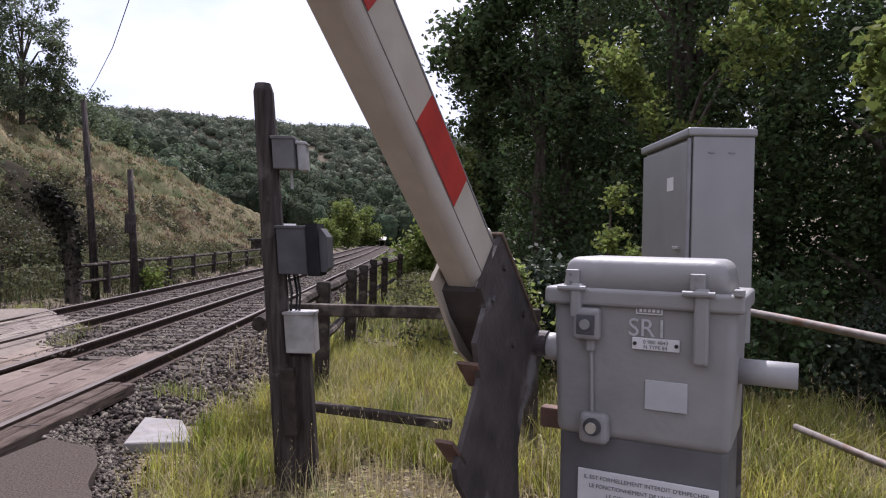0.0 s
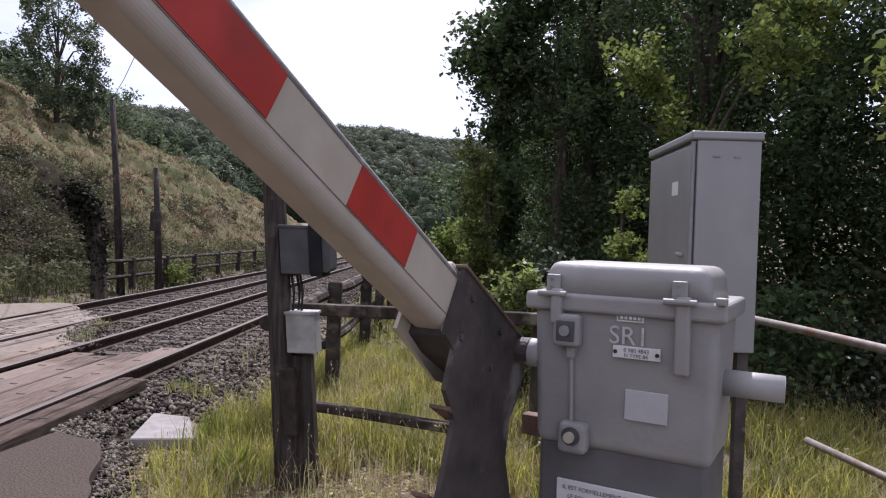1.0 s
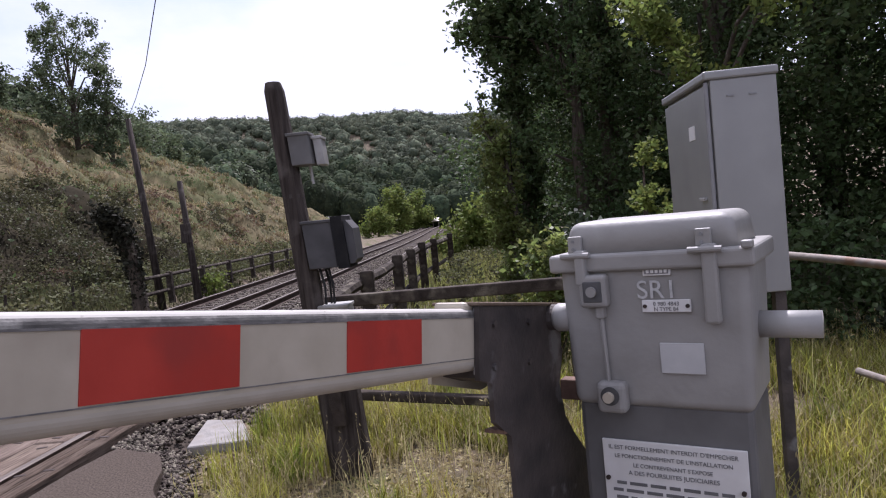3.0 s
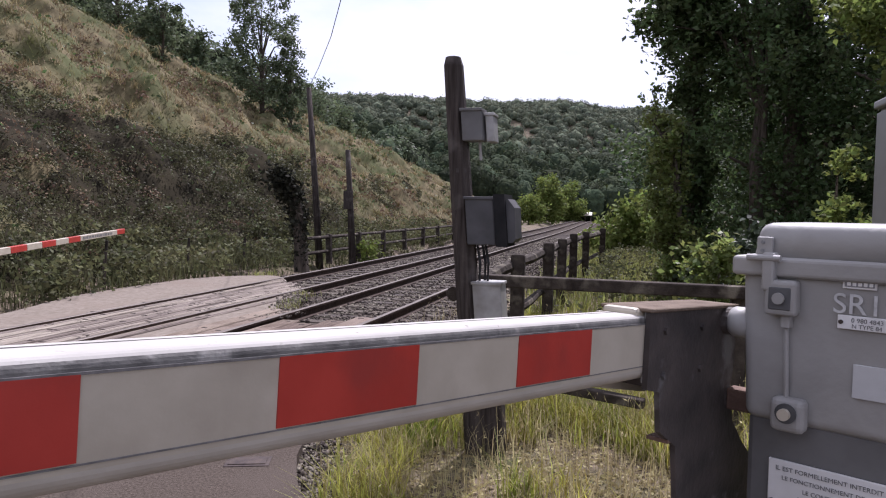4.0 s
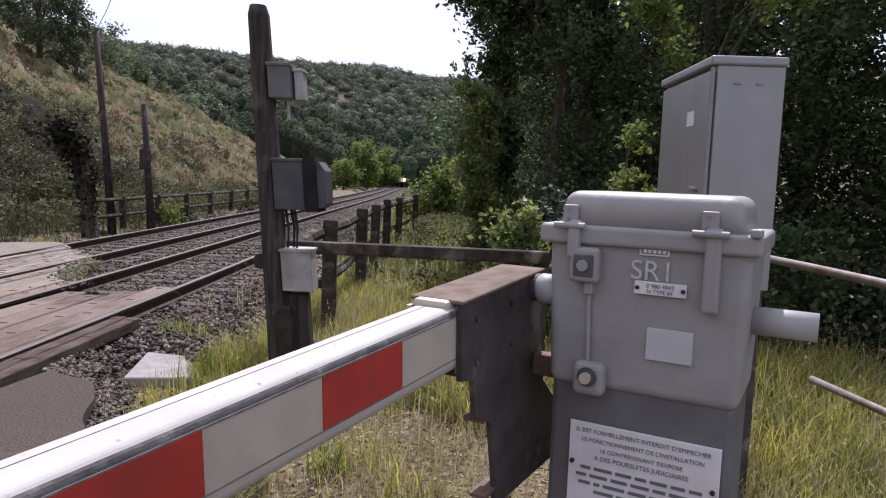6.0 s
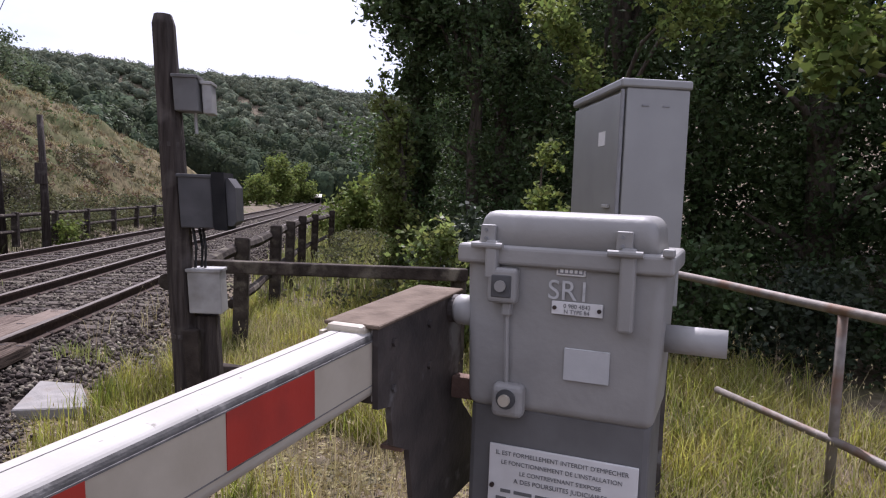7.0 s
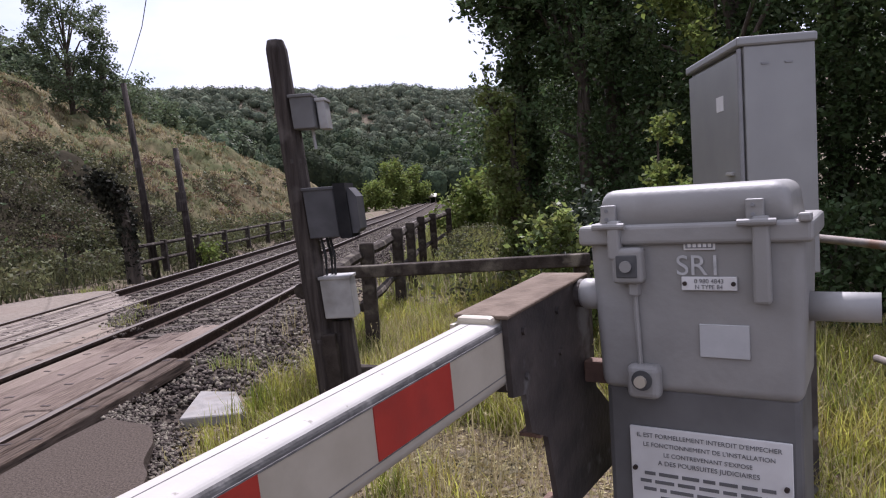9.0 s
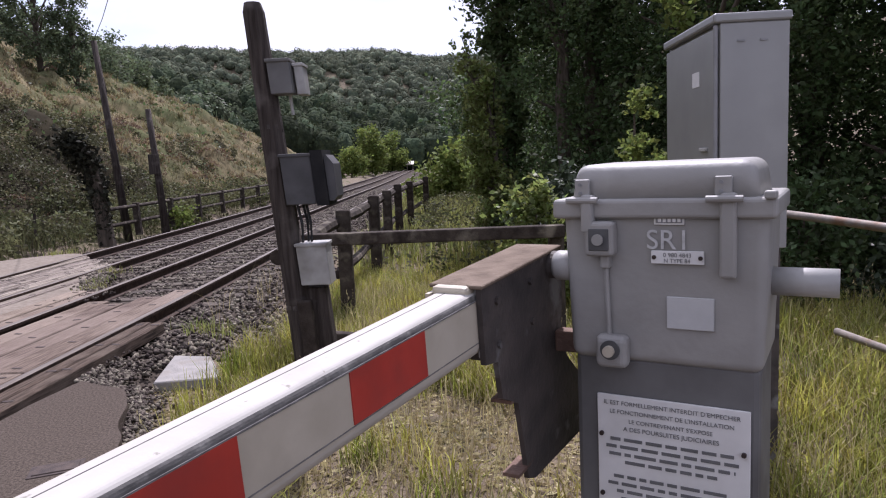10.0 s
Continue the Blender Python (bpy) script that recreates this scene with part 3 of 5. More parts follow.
def build_mechanism():
    th = empty("barrier_mechanism", B @ pose(0, 0, -0.22), "grey cast metal level crossing barrier case on a steel pedestal", "barrier mechanism")
    up = Matrix.Translation((0, 0, 0.22))

    def put(name, bm, material, parent=th, label="", smooth=False):
        bmesh.ops.transform(bm, matrix=up, verts=bm.verts)
        return part(name, bm, material, parent, label, smooth)
    # case, slightly narrower at its foot
    bm = bmesh.new()
    box(bm, 0.022, 0.668, 0.012, 0.43, 0.985, 1.50, 0.0)
    for v in bm.verts:
        if v.co.z < 1.2:
            v.co.x = 0.345 + (v.co.x - 0.345) * 0.955
            v.co.y += 0.018 if v.co.y < 0.2 else -0.01
    bmesh.ops.bevel(bm, geom=bm.edges[:], offset=0.035, segments=5, profile=0.5, affect="EDGES")
    body = put("case", bm, M_CASE, th, "", True)
    bm = bmesh.new()
    box(bm, -0.004, 0.692, -0.012, 0.455, 1.475, 1.54, 0.014, seg=3)
    put("rim", bm, M_CASE, body, "", False)
    bm = bmesh.new()
    box(bm, 0.052, 0.642, 0.006, 0.42, 1.53, 1.652, 0.0)
    for v in bm.verts:
        if v.co.z > 1.6:
            v.co.x = 0.345 + (v.co.x - 0.345) * 0.95
            v.co.y = 0.2 + (v.co.y - 0.2) * 0.9
    bmesh.ops.bevel(bm, geom=[e for e in bm.edges if max(v.co.z for v in e.verts) > 1.6], offset=0.045, segments=6, profile=0.55, affect="EDGES")
    lid = put("lid", bm, M_CASE, th, "domed grey lid", True)
    for x0 in (0.075, 0.515):
        bm = bmesh.new()
        box(bm, x0, x0 + 0.05, -0.006, 0.012, 1.545, 1.605, 0.004)
        hp = put("hinge_plate", bm, M_CASE, lid)
        for z in (1.56, 1.588):
            bm = bmesh.new()
            tube(bm, [(x0 + 0.02, -0.011, z), (x0 + 0.02, -0.004, z)], 0.006, 8)
            put("rivet", bm, M_CASEDARK, hp)
        bm = bmesh.new()
        tube(bm, [(x0 - 0.02, -0.03, 1.538), (x0 + 0.085, -0.03, 1.538)], 0.011, 10)
        put("hinge_pin", bm, M_CASE, lid)
    # clasp on the near side, its rod and its lock
    bm = bmesh.new()
    box(bm, 0.102, 0.142, -0.035, 0.014, 1.43, 1.555, 0.008)
    hasp = put("hasp", bm, M_CASE, th)
    bm = bmesh.new()
    box(bm, 0.112, 0.212, -0.034, 0.018, 1.352, 1.468, 0.014, seg=3)
    clasp = put("clasp", bm, M_CASE, th, "square grey clasp, its hollow painted as shade")
    # Flat dark plate on the face; its colour stands for the hollow's shade.
    bm = bmesh.new()
    box(bm, 0.128, 0.196, -0.038, -0.03, 1.372, 1.445, 0.004)
    put("clasp_hollow_shade", bm, M_RECESS, clasp)
    bm = bmesh.new()
    tube(bm, [(0.162, -0.042, 1.41), (0.162, -0.05, 1.41)], 0.019, 12)
    put("clasp_button", bm, M_CASE, clasp)
    bm = bmesh.new()
    box(bm, 0.158, 0.19, -0.012, 0.03, 1.31, 1.355, 0.006)
    tube(bm, [(0.174, 0.005, 1.33), (0.18, 0.012, 1.075)], 0.008, 8)
    put("rod", bm, M_CASE, th)
    bm = bmesh.new()
    box(bm, 0.138, 0.246, -0.022, 0.04, 0.972, 1.085, 0.022, seg=3)
    lock = put("lock_plate", bm, M_CASE, th)
    bm = bmesh.new()
    tube(bm, [(0.192, -0.024, 1.038), (0.192, -0.03, 1.038)], 0.033, 18)
    put("lock_ring", bm, M_RECESS, lock)
    bm = bmesh.new()
    tube(bm, [(0.190, -0.028, 1.036), (0.190, -0.046, 1.036)], 0.019, 16)
    put("lock_knob", bm, M_WHITE, lock, "pale round lock knob")
    bm = bmesh.new()
    box(bm, 0.532, 0.58, -0.026, 0.012, 1.295, 1.555, 0.009)
    put("strap", bm, M_CASE, th, "long grey strap hinge")
    bm = bmesh.new()
    box(bm, 0.655, 0.69, -0.03, 0.01, 1.535, 1.56, 0.006)
    put("lug", bm, M_CASE, th)
    # plates and writing on the front; the face leans back towards its foot
    f0 = 0.008

    def panel(name, x0, x1, z0, z1, y, material, parent=th, label=""):
        bm = bmesh.new()
        box(bm, x0, x1, y - 0.003, y + 0.006, z0, z1, 0.0015, seg=1)
        return put(name, bm, material, parent, label)
    p = panel("small_plate", 0.332, 0.425, 1.455, 1.487, f0, M_PLATE, th, "small framed white plate with worn marks")
    panel("plate_field", 0.338, 0.419, 1.461, 1.481, f0 - 0.003, M_CASEDARK, p)
    for i in range(5):
        panel("bar", 0.345 + i * 0.015, 0.355 + i * 0.015, 1.464, 1.477, f0 - 0.0045, M_PLATE, p)
    lettering("SR1", 0.118, pose(0.368, f0 - 0.001, 1.408 + 0.22), M_CHALK, th, "hand-written chalk-white mark")
    p = panel("type_plate", 0.322, 0.484, 1.330, 1.372, f0, M_PLATE, th, "riveted white type plate")
    lettering("0 980 4843", 0.085, pose(0.403, f0 - 0.004, 1.359 + 0.22), M_INK, p)
    lettering("N TYPE 84", 0.080, pose(0.403, f0 - 0.004, 1.341 + 0.22), M_INK, p)
    for x in (0.332, 0.474):
        bm = bmesh.new()
        tube(bm, [(x, f0 - 0.008, 1.351), (x, f0, 1.351)], 0.007, 10)
        put("rivet", bm, M_BOLT, p)
    panel("sticker_trace", 0.368, 0.512, 1.118, 1.222, 0.017, M_TRACE, th, "blank pale sticker remnant")
    # shaft through the case
    bm = bmesh.new()
    tube(bm, [(-0.035, 0.086, 1.30), (-0.022, 0.086, 1.30), (0.04, 0.086, 1.30)], [0.044, 0.053, 0.053], 22)
    put("hub_ring", bm, M_WHITEBOX, th, "pale round hub ring", True)
    bm = bmesh.new()
    tube(bm, [(0.64, 0.20, 1.255), (0.85, 0.20, 1.255)], 0.046, 20)
    put("shaft_end", bm, M_WHITEBOX, th, "pale capped shaft end", True)
    # pedestal and warning notice
    bm = bmesh.new()
    box(bm, 0.045, 0.645, 0.05, 0.40, -0.20, 1.0, 0.02, seg=2)
    ped = put("pedestal", bm, M_GREYBOX, th, "dark grey sheet steel pedestal")
    bm = bmesh.new()
    box(bm, -0.05, 0.74, -0.04, 0.5, -0.26, -0.12, 0.02, seg=2)
    put("footing", bm, M_SLAB, th)
    bm = bmesh.new()
    box(bm, 0.125, 0.618, 0.036, 0.046, 0.43, 0.862, 0.002, seg=1)
    sign = put("notice_plate", bm, M_PLATE, ped, "white enamel notice plate with dark lettering")
    lines = ("IL EST FORMELLEMENT INTERDIT D'EMPECHER", "LE FONCTIONNEMENT DE L'INSTALLATION", "LE CONTREVENANT S'EXPOSE", "A DES POURSUITES JUDICIAIRES")
    for i, (words, w) in enumerate(zip(lines, (0.44, 0.40, 0.27, 0.31))):
        lettering(words, w, pose(0.37, 0.034, 0.836 - 0.031 * i + 0.22), M_INK, sign)
    for i in range(9):
        k = i + (0 if i < 4 else 1)
        w = (0.40, 0.43, 0.41, 0.30, 0.38, 0.42, 0.36, 0.33, 0.25)[i]
        x = 0.37 - w / 2
        while x < 0.37 + w / 2:
            l = rng.uniform(0.02, 0.075)
            bm = bmesh.new()
            box(bm, x, min(x + l, 0.37 + w / 2), 0.0335, 0.036, 0.700 - 0.027 * k, 0.711 - 0.027 * k)
            put("bar", bm, M_INK, sign)
            x += l + 0.012
    for x, z in ((0.14, 0.72), (0.60, 0.72), (0.14, 0.5), (0.60, 0.5)):
        bm = bmesh.new()
        tube(bm, [(x, 0.026, z), (x, 0.036, z)], 0.008, 10)
        put("screw", bm, M_BOLT, sign)
    # rusty stay between case and arm
    bm = bmesh.new()
    box(bm, -0.06, 0.05, 0.12, 0.18, 0.97, 1.05, 0.008)
    put("stay", bm, M_RUST, th, "rusty steel stay")
    return th


build_mechanism()
PIVOT = B @ pose(0, 0.101, 1.343)


def build_boom():
    th = empty("barrier_boom", PIVOT, "white barrier boom with red bands on a grimy steel arm", "barrier boom")
    X0, X1 = -0.205, -0.08
    TOP, LOW = -0.010, -0.211

    def ring(s, xa, xb, hi, lo, r=0.026):
        """The section at s: rounded corners, the camera-side upper one widest."""
        pts = []
        for cx, cz, q, rr in ((xb, hi, 0, r), (xa, hi, 1, 0.018), (xa, lo, 2, 0.018), (xb, lo, 3, 0.034)):
            sx, sz = (-1, 1)[cx == xa], (-1, 1)[cz == lo]
            for j in range(8):
                g = radians(90 * q + 90 * j / 7)
                pts.append((cx + sx * rr + rr * math.cos(g), -s, cz + sz * rr + rr * math.sin(g)))
        return pts
    bm = bmesh.new()
    steps = [0.53 + 0.3 * i for i in range(24)]
    rings = []
    for s in steps:
        k = 1 - 0.035 * max(0, s - 2.2)
        mid = (TOP + LOW) / 2
        rings.append([bm.verts.new(p) for p in ring(s, X0, X1, mid + (TOP - mid) * k, mid + (LOW - mid) * k)])
    for a, b in zip(rings, rings[1:]):
        for i in range(len(a)):
            bm.faces.new((a[i], a[(i + 1) % len(a)], b[(i + 1) % len(a)], b[i])).material_index = 1 if i < 3 else 3 if i < 9 else 2 if 24 <= i < 31 else 0
    bm.faces.new(rings[0][::-1])
    bm.faces.new(rings[-1])
    bmesh.ops.recalc_face_normals(bm, faces=bm.faces)
    beam = part("beam", bm, (M_WHITE, M_GRIME, M_LOWER, M_BOOMTOP), th, "hollow white boom profile with a grimy edge", False)
    s0 = 0.850
    i = 0
    while s0 + 0.33 < 7.3:
        k0 = 1 - 0.035 * max(0, s0 - 2.2)
        bm = bmesh.new()
        w = 0.318 if i == 0 else 0.33
        mid = (TOP + LOW) / 2
        hi, lo = mid + (-0.039 - mid) * k0, mid + (-0.163 - mid) * k0
        box(bm, X1 - 0.004, X1 + 0.003, -(s0 + w), -s0, lo, hi)
        part("red_band", bm, M_RED, beam, "red reflective band" if i == 0 else "")
        s0 += 0.65
        i += 1
    # seams along the top and the lower edge, a raised fillet
    for x0, x1, z0, z1 in ((X1 - 0.083, X1 - 0.0816, TOP - 0.001, TOP + 0.0012), (X1 - 0.002, X1 + 0.0022, -0.040, -0.0355), (X1 - 0.002, X1 + 0.002, -0.168, -0.1655)):
        bm = bmesh.new()
        box(bm, x0, x1, -2.4, -0.55, z0, z1)
        part("seam", bm, M_TRIMDARK, beam)
    bm = bmesh.new()
    box(bm, X0 - 0.006, X1 - 0.012, -0.59, -0.47, TOP - 0.02, TOP + 0.02, 0.012)
    part("clamp", bm, M_WHITE, th, "white clamp pad")
    bm = bmesh.new()
    box(bm, X1 - 0.01, X1 + 0.006, -0.545, -0.50, LOW - 0.01, TOP + 0.01, 0.005)
    part("collar", bm, M_WHITEBOX, th)
    # arm: two cheeks, a top plate, and the leg to the counterweight
    cheek = [(-0.555, -0.002), (-0.555, -0.236), (-0.475, -0.252), (-0.455, -0.38), (-0.345, -0.44), (-0.315, -0.60), (-0.295, -0.735), (-0.24, -0.76), (0.36, -0.80), (0.36, -0.62), (0.22, -0.52), (0.12, -0.43), (0.07, -0.30), (0.10, -0.20), (0.085, -0.002)]
    bm = bmesh.new()
    prism(bm, cheek, -0.078, -0.06, "X")
    part("cheek", bm, M_ARM, th, "grimy dark steel cheek plate with a tapered leg")
    bm = bmesh.new()
    prism(bm, [(-0.60, -0.012), (-0.60, -0.25), (-0.28, -0.30), (0.0, -0.24), (0.05, -0.012)], -0.226, -0.212, "X")
    part("cheek", bm, M_WHITE, th, "white cheek plate")
    bm = bmesh.new()
    prism(bm, [(-0.53, -0.03), (-0.53, -0.232), (-0.42, -0.255), (0.04, -0.25), (0.07, -0.03)], -0.212, -0.078, "X")
    part("web", bm, M_ARM, th, "dark steel web between the cheeks")
    for y, z in ((-0.46, -0.06), (-0.46, -0.20), (-0.2, -0.06), (-0.2, -0.20)):
        bm = bmesh.new()
        tube(bm, [(-0.062, y, z), (-0.050, y, z)], 0.013, 6)
        part("bolt", bm, M_ARM, th)
    bm = bmesh.new()
    box(bm, -0.232, -0.052, -0.565, 0.09, -0.001, 0.011, 0.003, seg=1)
    part("top_plate", bm, M_TOPPLATE, th, "rust-brown steel top plate")
    for x0, y, z, w in ((-0.135, -0.395, -0.420, 0.074), (-0.12, -0.375, -0.69, 0.06)):
        bm = bmesh.new()
        box(bm, x0, x0 + w, y, y + 0.13, z - 0.006, z + 0.006)
        part("flange", bm, M_RUST, th)
    bm = bmesh.new()
    tube(bm, [(-0.06, 0, -0.045), (-0.012, 0, -0.045)], 0.05, 18)
    part("axle", bm, M_ARM, th)
    return th


boom = build_boom()


# ---- relay cabinet ----
def build_cabinet():
    x0, y0, w, d, z0, z1 = 1.445, 3.88, 0.375, 0.93, 1.12, 2.385
    th = empty("relay_cabinet", pose(x0, y0, -0.2), "tall grey metal relay cabinet on a dark stand", "cabinet")
    Z = 0.2
    bm = bmesh.new()
    box(bm, 0.012, w, 0, d, z0 + Z, z1 + Z - 0.05, 0.006)
    part("body", bm, M_CABINET, th)
    bm = bmesh.new()
    box(bm, -0.025, w + 0.012, -0.012, d + 0.02, z1 + Z - 0.05, z1 + Z, 0.012)
    part("roof", bm, M_CABINET, th, "overhanging grey cabinet roof")
    bm = bmesh.new()
    box(bm, -0.012, 0.016, 0.03, d - 0.01, z0 + Z + 0.02, z1 + Z - 0.075, 0.005)
    door = part("door", bm, M_CABINET, th, "closed grey metal door")
    bm = bmesh.new()
    box(bm, -0.015, -0.011, 0.26, 0.38, z1 + Z - 0.352, z1 + Z - 0.268)
    part("sticker", bm, M_PLATE, door, "small white sticker")
    bm = bmesh.new()
    box(bm, -0.03, -0.011, 0.12, 0.22, z1 + Z - 0.72, z1 + Z - 0.70, 0.004)
    part("handle", bm, M_WHITEBOX, door)
    bm = bmesh.new()
    tube(bm, [(-0.008, 0.014, z0 + Z), (-0.008, 0.014, z1 + Z - 0.06)], 0.012, 10)
    part("hinge_rod", bm, M_CASEDARK, th)
    for dx in (0.10, 0.22):
        bm = bmesh.new()
        box(bm, dx, dx + 0.04, -0.006, 0.002, z1 + Z - 0.15, z1 + Z - 0.14)
        part("vent_slot", bm, M_CASEDARK, th)
    for x, y in ((0.05, 0.06), (w - 0.05, 0.06), (0.05, d - 0.06), (w - 0.05, d - 0.06)):
        bm = bmesh.new()
        box(bm, x - 0.03, x + 0.03, y - 0.03, y + 0.03, -0.05, z0 + Z)
        part("leg", bm, M_ARM, th, "dark steel leg")


build_cabinet()


# ---- wooden post with boxes ----
def build_post():
    th = empty("telephone_post", pose(-1.14, 5.07, -0.26), "weathered dark timber post carrying small grey boxes", "post")
    sx = -0.075

    def put(name, bm, material, parent=th, label=""):
        for v in bm.verts:
            v.co.x += sx * v.co.z
            v.co.y -= 0.01 * v.co.z
        return part(name, bm, material, parent, label)
    bm = bmesh.new()
    rings = [(0.0, 0.10), (0.9, 0.094), (2.0, 0.086), (3.04, 0.076), (3.105, 0.058)]
    rr = []
    for z, r in rings:
        rr.append([bm.verts.new((r * math.cos(a) * 1.0, r * math.sin(a), z)) for a in [math.pi / 8 + k * math.pi / 4 for k in range(8)]])
    for a, b in zip(rr, rr[1:]):
        for k in range(8):
            bm.faces.new((a[k], a[(k + 1) % 8], b[(k + 1) % 8], b[k]))
    bm.faces.new(rr[-1])
    put("shaft", bm, M_POST)

    def case(name, x0, x1, z0, z1, y0, y1, material, label, hood=0.0):
        bm = bmesh.new()
        box(bm, x0, x1, y0, y1, z0, z1, 0.008)
        ob = put(name, bm, material, th, label)
        bm = bmesh.new()
        box(bm, x0 - 0.008, x1 + 0.008, y0 - 0.01, y1 + 0.01, z1 - 0.01, z1 + 0.012, 0.004)
        put("cover", bm, material, ob)
        return ob
    k = 0.26
    case("junction_box", 0.06, 0.218, 2.20 + k, 2.43 + k, -0.11, 0.05, M_GREYBOX, "small grey metal junction box")
    case("junction_box", 0.232, 0.295, 2.195 + k, 2.40 + k, -0.05, 0.1, M_WHITEBOX, "small pale metal junction box")
    tel = case("telephone_box", 0.055, 0.275, 1.42 + k, 1.77 + k, -0.13, 0.14, M_PHONE, "grey metal telephone box with a dark hood")
    bm = bmesh.new()
    prism(bm, [(0.28, 1.41 + k), (0.28, 1.80 + k), (0.365, 1.80 + k), (0.365, 1.41 + k)], -0.15, 0.16, "Y")
    put("hood", bm, M_HOOD, tel, "dark hood")
    bm = bmesh.new()
    prism(bm, [(0.367, 1.44 + k), (0.367, 1.765 + k), (0.385, 1.765 + k), (0.43, 1.70 + k), (0.425, 1.47 + k), (0.40, 1.44 + k)], -0.12, 0.14, "Y")
    put("side_cover", bm, M_PHONE, tel)
    case("meter_box", 0.065, 0.285, 0.83 + k, 1.125 + k, -0.10, 0.10, M_WHITEBOX, "pale metal box with a worn face")
    bm = bmesh.new()
    box(bm, 0.02, 0.12, -0.14, -0.06, 0.22 + k, 0.72 + k, 0.008)
    put("cable_cover", bm, M_FENCE, th, "grey-brown cable cover")
    bm = bmesh.new()
    box(bm, 0.07, 0.22, -0.03, 0.12, -0.05, 0.80 + k, 0.01)
    put("side_post", bm, M_POST, th, "short dark timber side post")
    for dx, dy in ((0.10, 0.0), (0.13, 0.05), (0.16, 0.02)):
        bm = bmesh.new()
        tube(bm, [(dx, dy, 1.12 + k), (dx + 0.02, dy - 0.02, 1.28 + k), (dx, dy, 1.43 + k)], 0.011, 8)
        put("cable", bm, M_WIRE)
    bm = bmesh.new()
    tube(bm, [(0.17, 0, 2.06 + k), (0.17, 0, 2.2 + k)], 0.012, 8)
    put("cable_end", bm, M_WHITEBOX)
    for z in (1.98, 0.66):
        bm = bmesh.new()
        tube(bm, [(0, 0, z + k - 0.015), (0, 0, z + k + 0.015)], 0.106 - 0.012 * z, 8)
        put("band", bm, M_ARM)


build_post()


# ---- fences ----
def beam_between(bm, a, b, h, w, bevel=0.012):
    a, b = Vector(a), Vector(b)
    d = b - a
    q = d.to_track_quat("X", "Z").to_matrix().to_4x4()
    box(bm, 0, d.length, -w / 2, w / 2, -h / 2, h / 2, bevel, Matrix.Translation(a) @ q)
    return bm


def near_fence():
    th = empty("post_and_rail_fence", pose(-1.45, 8.3, -0.25), "dark lichened concrete post and rail fence beside the track", "fence", "fences")
    inv = th.matrix_basis.inverted()
    pts = [(-1.46, 8.35), (-1.49, 11.25), (-1.55, 13.5), (-1.60, 16.2), (-1.52, 18.5), (-1.33, 22.0)]
    for i, (x, y) in enumerate(pts):
        bm = bmesh.new()
        box(bm, -0.085, 0.085, -0.075, 0.075, 0.0, 1.42 + 0.02 * (i % 2), 0.025, seg=2)
        ob = part("post", bm, M_FENCE, th)
        ob.matrix_basis = inv @ pose(x, y, -0.28, rng.uniform(-1.5, 1.5), rng.uniform(-1.5, 1.5), rng.uniform(-4, 4))
    pts = [(-1.62, 6.35)] + pts
    for (xa, ya), (xb, yb) in zip(pts, pts[1:]):
        for z, r in ((0.98, 0.075), (0.35, 0.06)):
            if z < 0.5 and ya < 7:
                continue
            bm = bmesh.new()
            n = 5
            line = [(xa + (xb - xa) * t - 0.10, ya + (yb - ya) * t, z + 0.01 * math.sin(9 * t) - (0.12 if ya < 7 else 0) * (1 - t)) for t in [i / n for i in range(n + 1)]]
            tube(bm, line, [r * rng.uniform(0.9, 1.1) for _ in line], 8)
            ob = part("rail_bar", bm, M_FENCE, th, "round weathered timber rail")
            ob.matrix_basis = inv


near_fence()


def cross_beam():
    th = empty("beam_barrier", pose(-1.2, 6.45, -0.25), "long lichened concrete beams across the verge", "fence", "fences")
    inv = th.matrix_basis.inverted()
    bm = bmesh.new()
    beam_between(bm, (-1.62, 6.45, 1.0), (0.95, 6.43, 0.985), 0.115, 0.13, 0.014)
    part("beam", bm, M_FENCE, th).matrix_basis = inv
    bm = bmesh.new()
    beam_between(bm, (-1.3, 6.1, 0.17), (0.1, 5.75, 0.10), 0.08, 0.11, 0.014)
    part("beam", bm, M_FENCE, th).matrix_basis = inv
    for x in (-1.55, 0.88):
        bm = bmesh.new()
        box(bm, x - 0.07, x + 0.07, 6.45, 6.58, -0.3, 1.03, 0.02)
        part("post", bm, M_FENCE, th).matrix_basis = inv


cross_beam()


def far_fence():
    th = empty("trackside_fence", pose(-9.6, 19.7, -0.15), "dark concrete post and rail fence across the tracks", "fence", "fences")
    inv = th.matrix_basis.inverted()
    pts = [(-9.94, 18.6), (-10.01, 20.6), (-10.12, 23.2), (-10.25, 26), (-10.41, 29), (-10.56, 32), (-10.73, 35), (-10.97, 39), (-11.23, 43)]
    for x, y in pts:
        bm = bmesh.new()
        box(bm, -0.085, 0.085, -0.08, 0.08, 0, 0.98, 0.02)
        part("post", bm, M_FENCE, th).matrix_basis = inv @ pose(x, y, -0.15, 0, rng.uniform(-2, 2), 0)
    for (xa, ya), (xb, yb) in zip(pts, pts[1:]):
        for z in (0.74, 0.28):
            bm = bmesh.new()
            tube(bm, [(xa, ya - 0.05, z), (xb, yb - 0.05, z)], 0.055, 8)
            part("rail_bar", bm, M_FENCE, th).matrix_basis = inv


far_fence()


